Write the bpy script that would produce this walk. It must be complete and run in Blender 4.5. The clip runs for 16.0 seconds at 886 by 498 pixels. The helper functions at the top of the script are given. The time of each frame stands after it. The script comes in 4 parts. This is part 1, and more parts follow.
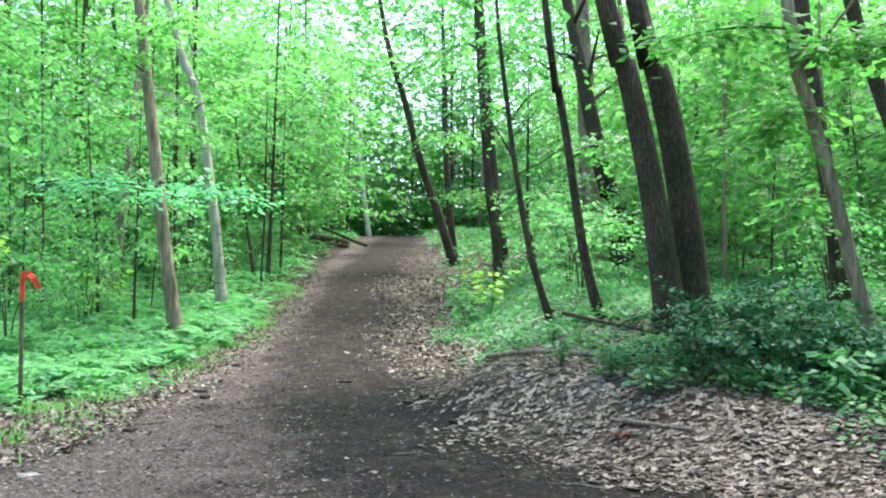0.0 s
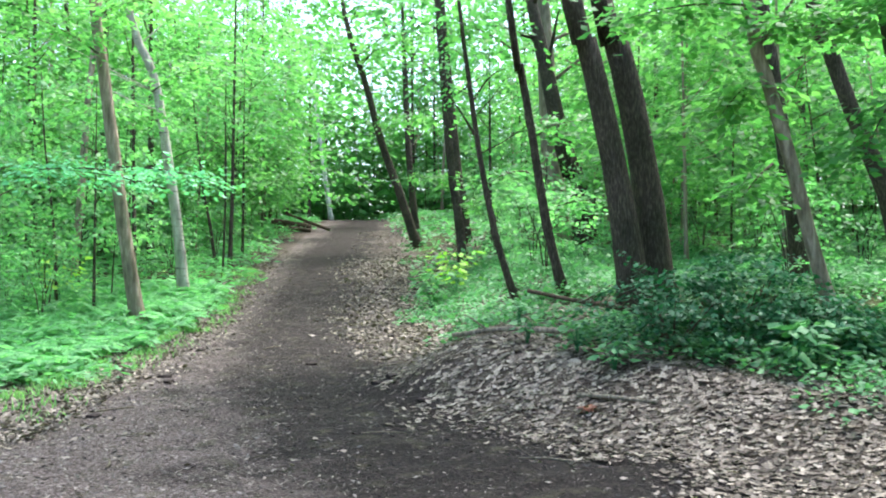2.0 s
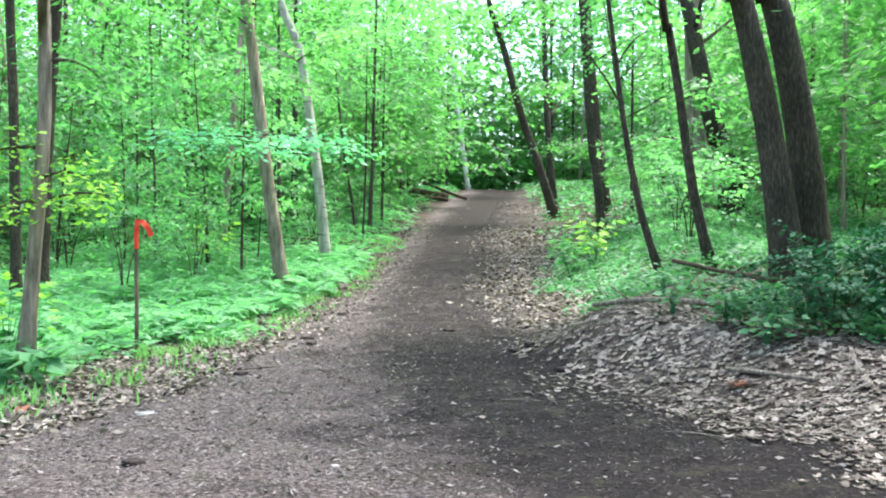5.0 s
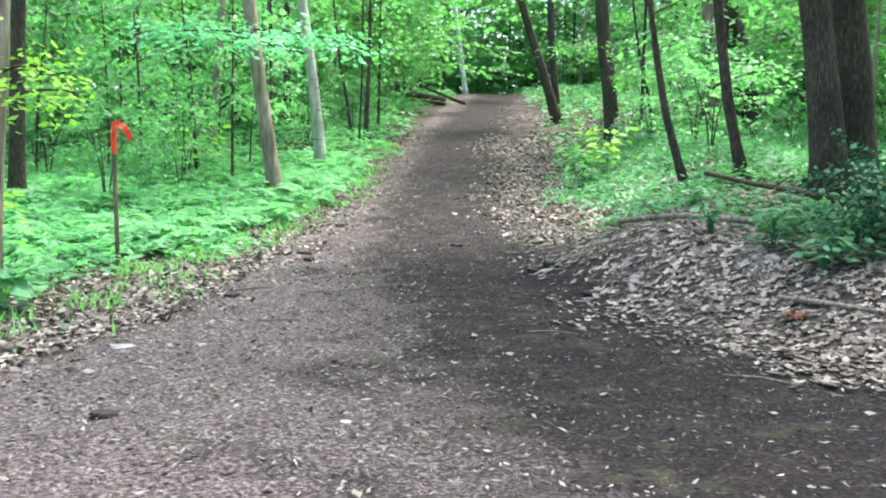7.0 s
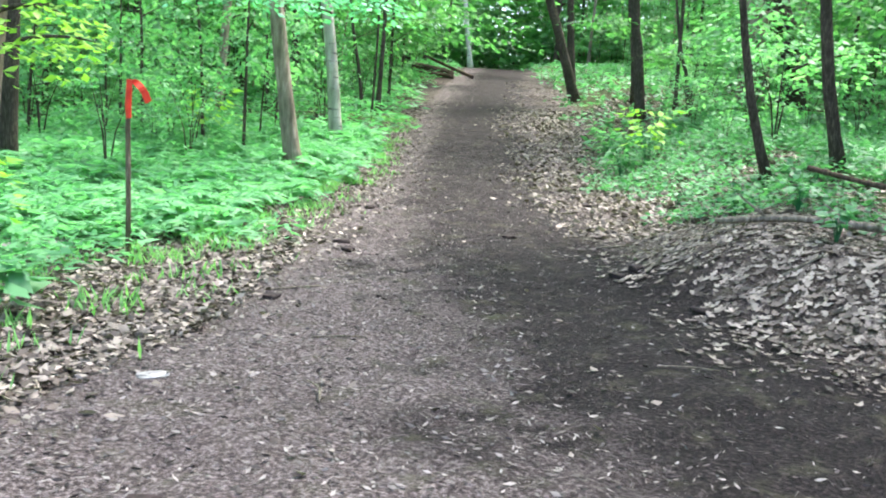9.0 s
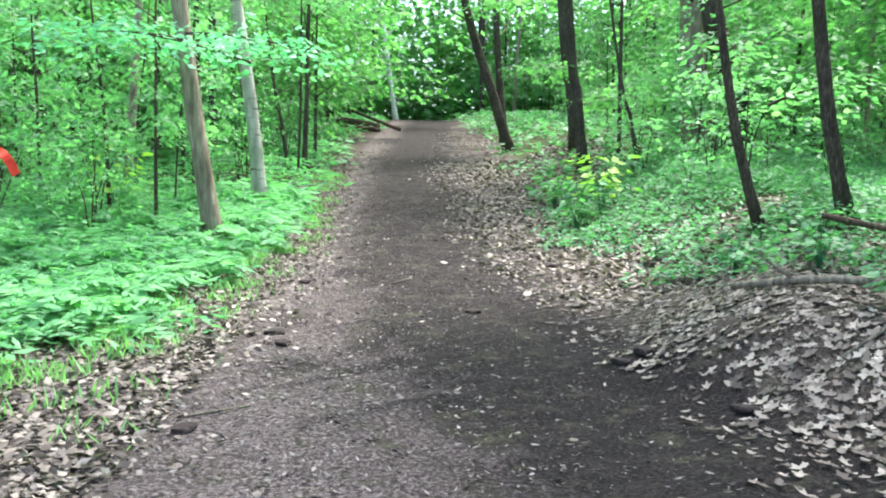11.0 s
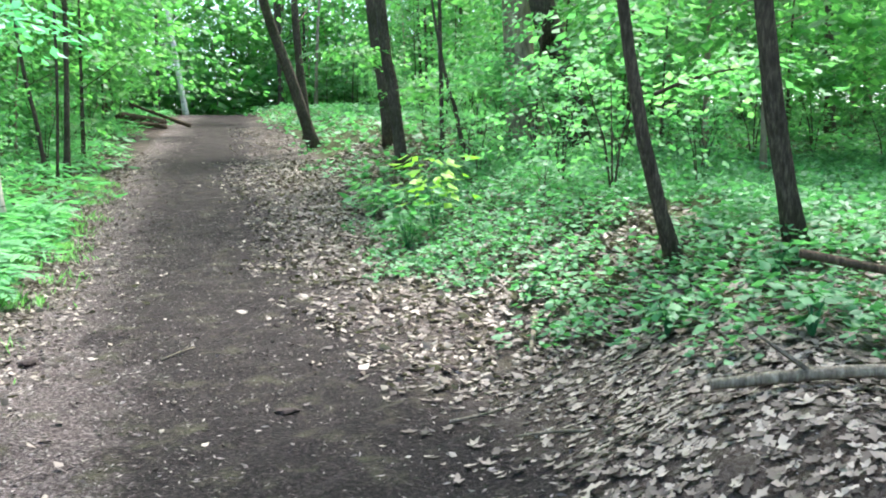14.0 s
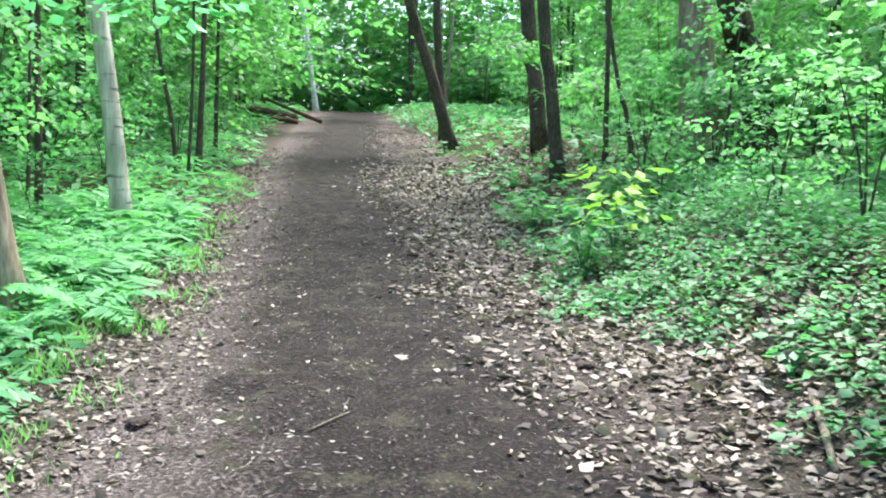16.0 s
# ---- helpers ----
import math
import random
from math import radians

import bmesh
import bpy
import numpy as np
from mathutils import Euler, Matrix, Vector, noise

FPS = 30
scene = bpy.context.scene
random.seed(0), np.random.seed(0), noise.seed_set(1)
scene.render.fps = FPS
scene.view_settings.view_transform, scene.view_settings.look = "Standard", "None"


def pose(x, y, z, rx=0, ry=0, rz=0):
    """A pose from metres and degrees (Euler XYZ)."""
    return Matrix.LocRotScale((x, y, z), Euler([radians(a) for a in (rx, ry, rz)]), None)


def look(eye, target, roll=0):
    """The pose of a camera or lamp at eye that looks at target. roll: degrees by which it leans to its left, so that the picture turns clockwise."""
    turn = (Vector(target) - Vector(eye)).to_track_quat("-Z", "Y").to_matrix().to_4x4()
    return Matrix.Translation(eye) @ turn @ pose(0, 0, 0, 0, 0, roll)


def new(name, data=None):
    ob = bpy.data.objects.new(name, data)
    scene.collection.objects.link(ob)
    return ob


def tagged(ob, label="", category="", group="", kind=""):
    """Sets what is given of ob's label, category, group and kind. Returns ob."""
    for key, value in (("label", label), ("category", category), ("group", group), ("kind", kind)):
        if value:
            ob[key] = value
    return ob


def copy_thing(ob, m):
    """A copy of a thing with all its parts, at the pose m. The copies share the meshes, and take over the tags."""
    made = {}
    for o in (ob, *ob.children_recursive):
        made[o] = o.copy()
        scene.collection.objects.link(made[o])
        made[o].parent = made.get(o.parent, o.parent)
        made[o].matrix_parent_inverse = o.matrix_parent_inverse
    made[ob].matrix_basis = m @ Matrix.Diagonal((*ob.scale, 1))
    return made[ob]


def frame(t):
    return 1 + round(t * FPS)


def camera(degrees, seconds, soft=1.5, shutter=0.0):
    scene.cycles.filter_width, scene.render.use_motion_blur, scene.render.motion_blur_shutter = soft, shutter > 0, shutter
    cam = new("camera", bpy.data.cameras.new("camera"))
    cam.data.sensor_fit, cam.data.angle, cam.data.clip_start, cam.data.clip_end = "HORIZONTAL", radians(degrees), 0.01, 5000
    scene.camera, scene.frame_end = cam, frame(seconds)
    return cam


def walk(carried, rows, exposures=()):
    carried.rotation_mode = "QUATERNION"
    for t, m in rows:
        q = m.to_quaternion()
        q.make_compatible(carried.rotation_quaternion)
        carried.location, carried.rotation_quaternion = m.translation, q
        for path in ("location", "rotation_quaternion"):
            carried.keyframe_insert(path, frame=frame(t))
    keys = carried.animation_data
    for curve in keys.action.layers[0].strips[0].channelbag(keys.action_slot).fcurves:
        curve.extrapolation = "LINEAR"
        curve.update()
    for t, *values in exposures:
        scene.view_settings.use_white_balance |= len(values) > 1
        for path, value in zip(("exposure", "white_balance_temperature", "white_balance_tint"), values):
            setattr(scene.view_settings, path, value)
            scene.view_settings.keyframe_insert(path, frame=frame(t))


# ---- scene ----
cam = camera(52.0, 16.0, soft=2.0)
PATH = [
    (0, (2.034, 0.954, 1.354), (1.846, 2.942, 1.468), 0.7),
    (0.5, (2.058, 1.03, 1.349), (1.892, 3.02, 1.464), 0.6),
    (1, (2.032, 0.888, 1.352), (2.052, 2.885, 1.462), 0.6),
    (1.5, (2.117, 0.918, 1.323), (2.124, 2.915, 1.428), -0.1),
    (2, (2.006, 0.973, 1.306), (1.9, 2.969, 1.384), -0.3),
    (2.5, (2.066, 1.131, 1.336), (1.675, 3.091, 1.416), -0.4),
    (3, (2.112, 1.098, 1.341), (1.58, 3.024, 1.423), -0.3),
    (5.5, (1.915, 1.16, 1.248), (1.606, 3.135, 1.202), 0.6),
    (6, (1.901, 1.288, 1.266), (1.71, 3.267, 1.052), -0.9),
    (6.5, (1.789, 1.598, 1.311), (1.538, 3.575, 1.146), -0.3),
    (7, (1.542, 2.061, 1.295), (1.162, 4.015, 1.101), 1.2),
    (7.5, (1.305, 2.382, 1.299), (0.935, 4.342, 1.155), 5.4),
    (8, (1.045, 2.699, 1.315), (0.654, 4.651, 1.121), 3.0),
    (8.5, (0.827, 3.032, 1.283), (0.324, 4.957, 1.077), 2.4),
    (9, (0.529, 3.319, 1.318), (0.183, 5.273, 1.069), 3.6),
    (9.5, (0.403, 3.701, 1.314), (0.086, 5.663, 1.085), -1.0),
    (10, (0.267, 4.089, 1.306), (-0.009, 6.061, 1.115), 0.7),
    (12.5, (-0.205, 6.324, 1.534), (-0.294, 8.319, 1.424), -0.6),
    (13, (-0.242, 6.856, 1.518), (-0.252, 8.851, 1.383), -1.1),
    (13.5, (-0.216, 7.427, 1.537), (-0.052, 9.415, 1.402), -3.8),
    (14, (-0.205, 7.952, 1.652), (0.022, 9.934, 1.507), -0.6),
    (14.5, (-0.318, 8.437, 1.702), (-0.092, 10.421, 1.578), 0.3),
    (15, (-0.444, 8.92, 1.647), (-0.38, 10.912, 1.482), -2.3),
    (15.5, (-0.542, 9.411, 1.724), (-0.712, 11.398, 1.572), -0.5),
    (16, (-0.794, 9.976, 1.756), (-0.815, 11.971, 1.615), 1.9),
]
walk(cam, [(t, look(eye, target, roll)) for t, eye, target, roll in PATH],
     [(0, 2.24, 6300, 11), (3, 2.28, 6300, 11), (5.5, 2.52, 6250, 13), (10, 2.56, 6250, 14), (12.5, 2.52, 6200, 13), (16, 2.55, 6200, 13)])

# ---- world, sun, exposure ----
world = bpy.data.worlds.new("sky")
scene.world = world
world.use_nodes = True
wn = world.node_tree
sky = wn.nodes.new("ShaderNodeTexSky")
sky.sky_type = "NISHITA"
sky.sun_disc = False
sky.sun_elevation, sky.sun_rotation = radians(67), radians(29)
sky.air_density, sky.dust_density = 1.0, 3.0
wn.nodes["Background"].inputs[1].default_value = 0.15
wn.links.new(sky.outputs[0], wn.nodes["Background"].inputs[0])
sun = new("sun", bpy.data.lights.new("sun", "SUN"))
sun.data.energy, sun.data.angle, sun.data.color = 2.7, radians(20), (1.0, 0.97, 0.92)
sun.matrix_world = look((12, 24, 60), (0, 2, 0))


# ---- materials ----
def material(name, rough=0.8):
    m = bpy.data.materials.new(name)
    m.use_nodes = True
    b = m.node_tree.nodes["Principled BSDF"]
    b.inputs["Roughness"].default_value = rough
    b.inputs["Specular IOR Level"].default_value = 0.15
    return m, m.node_tree, b


def node(nt, kind, **values):
    n = nt.nodes.new("ShaderNode" + kind)
    for k, v in values.items():
        n.inputs[k.replace("_", " ")].default_value = v
    return n


def ramp(nt, fac, stops):
    r = nt.nodes.new("ShaderNodeValToRGB")
    while len(r.color_ramp.elements) < len(stops):
        r.color_ramp.elements.new(0.5)
    for e, (p, c) in zip(r.color_ramp.elements, stops):
        e.position, e.color = p, (*c, 1)
    nt.links.new(fac, r.inputs[0])
    return r.outputs[0]


def mixed(nt, fac, a, b, mode="MIX"):
    m = nt.nodes.new("ShaderNodeMix")
    m.data_type, m.blend_type = "RGBA", mode
    for socket, value in ((m.inputs[0], fac), (m.inputs[6], a), (m.inputs[7], b)):
        if isinstance(value, (int, float)):
            socket.default_value = value
        elif isinstance(value, tuple):
            socket.default_value = (*value, 1)
        else:
            nt.links.new(value, socket)
    return m.outputs[2]


def relief(nt, b, height, strength, distance):
    bump = node(nt, "Bump", Strength=strength, Distance=distance)
    nt.links.new(height, bump.inputs["Height"])
    nt.links.new(bump.outputs[0], b.inputs["Normal"])


def leaf_material(name, dark, mid, light, through_share=0.5, by_object=0.35):
    """Thin leaf: diffuse, light passing through, a slight gloss; varies by leaf and by plant."""
    m, nt, b = material(name, 0.5)
    b.inputs["Specular IOR Level"].default_value = 0.28 if through_share > 0.2 else 0.15
    geo = nt.nodes.new("ShaderNodeNewGeometry")
    info = nt.nodes.new("ShaderNodeObjectInfo")
    add = nt.nodes.new("ShaderNodeMath")
    add.operation = "MULTIPLY_ADD"
    nt.links.new(info.outputs["Random"], add.inputs[0])
    add.inputs[1].default_value = by_object
    scale = nt.nodes.new("ShaderNodeMath")
    scale.operation = "MULTIPLY"
    nt.links.new(geo.outputs["Random Per Island"], scale.inputs[0])
    scale.inputs[1].default_value = 1 - by_object
    nt.links.new(scale.outputs[0], add.inputs[2])
    col = ramp(nt, add.outputs[0], [(0.0, dark), (0.5, mid), (1.0, light)])
    nt.links.new(col, b.inputs["Base Color"])
    tr = node(nt, "BsdfTranslucent")
    warm = mixed(nt, 1.0, col, (1.05, 1.4, 0.8), "MULTIPLY")
    nt.links.new(warm, tr.inputs[0])
    mix = node(nt, "MixShader", Fac=through_share)
    nt.links.new(b.outputs[0], mix.inputs[1])
    nt.links.new(tr.outputs[0], mix.inputs[2])
    nt.links.new(mix.outputs[0], nt.nodes["Material Output"].inputs[0])
    return m


def bark_material(name, dark, mid, light, ridge=24.0, patches=None):
    m, nt, b = material(name, 0.9)
    tex = nt.nodes.new("ShaderNodeTexCoord")
    stretch = node(nt, "Mapping", Scale=(ridge, ridge, ridge * 0.16))
    nt.links.new(tex.outputs["Object"], stretch.inputs[0])
    n1 = node(nt, "TexNoise", Scale=1.6, Detail=8.0, Roughness=0.65)
    nt.links.new(stretch.outputs[0], n1.inputs[0])
    n2 = node(nt, "TexNoise", Scale=1.3, Detail=4.0)
    nt.links.new(tex.outputs["Object"], n2.inputs[0])
    col = ramp(nt, n1.outputs[0], [(0.3, dark), (0.52, mid), (0.72, light)])
    stain = ramp(nt, n2.outputs[0], [(0.35, (0.65, 0.68, 0.6)), (0.65, (1.15, 1.1, 1.05))])
    col = mixed(nt, 1.0, col, stain, "MULTIPLY")
    if patches:
        bands = node(nt, "Mapping", Scale=(1.5, 1.5, 9.0))
        nt.links.new(tex.outputs["Object"], bands.inputs[0])
        n3 = node(nt, "TexNoise", Scale=2.2, Detail=5.0)
        nt.links.new(bands.outputs[0], n3.inputs[0])
        col = mixed(nt, ramp(nt, n3.outputs[0], [(0.58, (0, 0, 0)), (0.68, (1, 1, 1))]), col, patches)
    nt.links.new(col, b.inputs["Base Color"])
    relief(nt, b, n1.outputs[0], 0.9, 0.03)
    return m


DARK_BARK = bark_material("dark_bark", (0.022, 0.018, 0.014), (0.068, 0.054, 0.042), (0.16, 0.132, 0.105), 34.0)
GREY_BARK = bark_material("grey_bark", (0.102, 0.0816, 0.0612), (0.255, 0.207, 0.162), (0.442, 0.374, 0.306), 9.0)
BIRCH = bark_material("pale_bark", (0.22, 0.2, 0.17), (0.42, 0.4, 0.35), (0.62, 0.6, 0.55), 6.0, (0.12, 0.11, 0.09))
WHITE_BARK = bark_material("white_bark", (0.5, 0.49, 0.46), (0.68, 0.67, 0.64), (0.82, 0.81, 0.78), 6.0, (0.2, 0.19, 0.17))
DEAD = bark_material("weathered_wood", (0.0675, 0.0567, 0.0459), (0.189, 0.162, 0.128), (0.365, 0.324, 0.27), 20.0)
ROT = bark_material("rotten_wood", (0.027, 0.0189, 0.0135), (0.0743, 0.054, 0.0378), (0.162, 0.121, 0.081), 20.0)
CANOPY = leaf_material("canopy_leaf", (0.04, 0.125, 0.042), (0.1, 0.27, 0.085), (0.215, 0.42, 0.14), 0.58)
SAPLING = leaf_material("sapling_leaf", (0.052, 0.17, 0.07), (0.115, 0.3, 0.12), (0.225, 0.44, 0.175), 0.55)
PALE_LEAF = leaf_material("pale_leaf", (0.088, 0.32, 0.165), (0.132, 0.42, 0.225), (0.198, 0.5, 0.3), 0.45)
YELLOW_LEAF = leaf_material("yellow_green_leaf", (0.16, 0.34, 0.04), (0.25, 0.45, 0.06), (0.36, 0.55, 0.1), 0.5)
SHRUB_LEAF = leaf_material("shrub_leaf", (0.011, 0.07, 0.027), (0.0242, 0.13, 0.0525), (0.044, 0.2, 0.075), 0.3)
HERB = leaf_material("herb_leaf", (0.042, 0.135, 0.058), (0.088, 0.25, 0.103), (0.18, 0.385, 0.158), 0.42)
FERN = leaf_material("fern_leaf", (0.062, 0.2, 0.083), (0.125, 0.34, 0.14), (0.23, 0.48, 0.2), 0.48)
GRASS = leaf_material("grass_blade", (0.0792, 0.206, 0.056), (0.145, 0.33, 0.0959), (0.238, 0.433, 0.16), 0.4)
LITTER = leaf_material("dry_leaf", (0.026, 0.02, 0.016), (0.115, 0.092, 0.075), (0.3, 0.258, 0.212), 0.1, 0.0)
CHIP = leaf_material("wood_chip", (0.025, 0.019, 0.016), (0.085, 0.071, 0.063), (0.23, 0.205, 0.18), 0.0, 0.0)
RED_LEAF = leaf_material("rust_needles", (0.07, 0.022, 0.012), (0.13, 0.045, 0.025), (0.2, 0.08, 0.04), 0.1, 0.0)


def ground_material():
    m, nt, b = material("forest_soil", 0.95)
    tex = nt.nodes.new("ShaderNodeTexCoord")
    att = nt.nodes.new("ShaderNodeAttribute")
    att.attribute_name = "cover"
    sep = nt.nodes.new("ShaderNodeSeparateColor")
    nt.links.new(att.outputs["Color"], sep.inputs[0])
    fine = node(nt, "TexNoise", Scale=38.0, Detail=8.0, Roughness=0.75)
    mid = node(nt, "TexNoise", Scale=3.2, Detail=7.0, Roughness=0.62)
    cell = node(nt, "TexVoronoi", Scale=55.0)
    for n in (fine, mid, cell):
        nt.links.new(tex.outputs["Object"], n.inputs["Vector"])
    soil = ramp(nt, fine.outputs[0], [(0.36, (0.017, 0.0132, 0.0122)), (0.5, (0.088, 0.07, 0.063)), (0.64, (0.28, 0.245, 0.23))])
    dark = ramp(nt, fine.outputs[0], [(0.36, (0.005, 0.004, 0.0038)), (0.5, (0.0135, 0.0102, 0.0091)), (0.66, (0.062, 0.05, 0.045))])
    leafy = ramp(nt, cell.outputs["Color"], [(0.1, (0.023, 0.0157, 0.0118)), (0.5, (0.0575, 0.0448, 0.0344)), (0.9, (0.104, 0.0878, 0.0722))])
    wild = ramp(nt, fine.outputs[0], [(0.3, (0.03, 0.035, 0.015)), (0.6, (0.065, 0.075, 0.03)), (0.8, (0.13, 0.12, 0.06))])

    def broken(channel, spread=1.0):
        k = nt.nodes.new("ShaderNodeMath")
        k.operation = "MULTIPLY_ADD"
        nt.links.new(mid.outputs[0], k.inputs[0])
        k.inputs[1].default_value = spread
        nt.links.new(channel, k.inputs[2])
        return ramp(nt, k.outputs[0], [(0.55, (0, 0, 0)), (1.3, (1, 1, 1))])

    col = mixed(nt, broken(sep.outputs[0]), soil, dark)
    col = mixed(nt, broken(sep.outputs[1]), col, leafy)
    col = mixed(nt, broken(sep.outputs[2]), col, wild)
    patch = ramp(nt, mid.outputs[0], [(0.3, (0.72, 0.7, 0.7)), (0.7, (1.2, 1.2, 1.2))])
    nt.links.new(mixed(nt, 1.0, col, patch, "MULTIPLY"), b.inputs["Base Color"])
    relief(nt, b, fine.outputs[0], 0.8, 0.05)
    return m


SOIL = ground_material()


def plain(name, dark, light, rough=0.8, scale=12.0):
    m, nt, b = material(name, rough)
    tex = nt.nodes.new("ShaderNodeTexCoord")
    n = node(nt, "TexNoise", Scale=scale, Detail=6.0)
    nt.links.new(tex.outputs["Object"], n.inputs[0])
    nt.links.new(ramp(nt, n.outputs[0], [(0.3, dark), (0.7, light)]), b.inputs["Base Color"])
    relief(nt, b, n.outputs[0], 0.4, 0.01)
    return m


STONE = plain("stone", (0.12, 0.115, 0.105), (0.32, 0.31, 0.29))
PALE_STONE = plain("pale_stone", (0.25, 0.24, 0.23), (0.45, 0.44, 0.42))
RIBBON = plain("orange_ribbon", (0.55, 0.035, 0.02), (0.75, 0.07, 0.035), 0.45)
STAKE = bark_material("stake_wood", (0.063, 0.0504, 0.036), (0.162, 0.13, 0.09), (0.288, 0.234, 0.18), 26.0)
CLOD = plain("dark_earth", (0.012, 0.009, 0.008), (0.045, 0.034, 0.03), 0.95, 40.0)
BRICK_RED = plain("old_brick", (0.2, 0.07, 0.05), (0.34, 0.14, 0.1))


# ---- the lie of the land ----
def smooth(a, b, x):
    t = np.clip((np.asarray(x, float) - a) / (b - a), 0, 1)
    return t * t * (3 - 2 * t)


RISE_Y = (-50, 0, 9, 14, 22, 30, 37, 50, 62, 70, 90, 140, 4000)
RISE_Z = (-0.3, 0, 0, 0.18, 0.78, 1.8, 2.7, 4.35, 5.75, 5.9, 5.0, 4.0, 4.0)


def trail_left(y):
    return np.interp(y, (0, 6, 9, 10, 12.6, 15, 18, 21, 25, 33, 41, 62), (-2.8, -2.3, -2.2, -2.4, -2.85, -3.2, -3.4, -3.9, -4.65, -5.85, -6.95, -9.2))


def trail_right(y):
    return np.interp(y, (0, 6, 9, 10.4, 11.3, 13.3, 15, 17.4, 19.3, 21, 24.6, 28, 33, 37, 47, 62), (7.5, 6, 4.4, 3.0, 2.3, 1.7, 1.2, 0.8, 0.25, 0.1, -0.15, -0.15, -1.05, -1.45, -2.9, -5.6))


def bank_foot(y):
    return np.interp(y, (0, 6, 9, 11, 12, 14, 15, 18, 22, 28, 37, 47, 62), (6, 4.2, 2.0, 0.4, 0.2, 0.6, 0.7, 0.5, 0.3, 0.0, -1.5, -2.9, -6.2))


def tread(y):
    return np.interp(y, (0, 4.8, 6.2, 8.9, 11, 13.6, 17.4, 23.5, 31.5, 41, 50, 62), (5.0, 3.0, 2.3, 1.15, 0.35, -0.45, -1.4, -2.35, -3.55, -4.5, -5.4, -6.6))


def ground_z(x, y):
    x, y = np.asarray(x, float), np.asarray(y, float)
    z = sum(np.interp(y + d, RISE_Y, RISE_Z) for d in (-2, -1, 0, 1, 2)) / 5
    width = 1.8 + 0.8 * smooth(11.5, 14, y) + 1.0 * smooth(11.5, 9, y)
    lift = (0.2 + 0.38 * smooth(6, 12, y) + 0.35 * smooth(12, 14.5, y)) * (1 - 0.6 * smooth(30, 60, y))
    z = z + smooth(0, 1, (x - bank_foot(y)) / width) * lift
    z = z + 0.12 * smooth(0, 2, trail_left(y) - x) * smooth(9, 20, y)
    fade = smooth(400, 60, np.hypot(x, y))
    return z + fade * (0.018 * np.sin(2.1 * x + 0.7 * y) * np.sin(1.7 * y - 0.6 * x) + 0.012 * np.sin(5.3 * x + 1.1) * np.sin(4.7 * y))


def gz(x, y):
    return float(ground_z(x, y))


def patchy(x, y, scale=0.9):
    return np.sin(scale * x + 1.3 * np.sin(scale * 0.7 * y)) * np.sin(scale * 1.1 * y + 1.1 * np.sin(scale * 0.8 * x))


def mesh_object(name, verts, faces, mat, parent=None, label="", smooth_faces=False):
    me = bpy.data.meshes.new(name)
    me.from_pydata([tuple(v) for v in verts], [], [tuple(f) for f in faces])
    me.materials.append(mat)
    if smooth_faces:
        me.polygons.foreach_set("use_smooth", [True] * len(me.polygons))
    me.update()
    ob = new(name, me)
    if parent:
        ob.parent = parent
    if label:
        tagged(ob, label)
    return ob


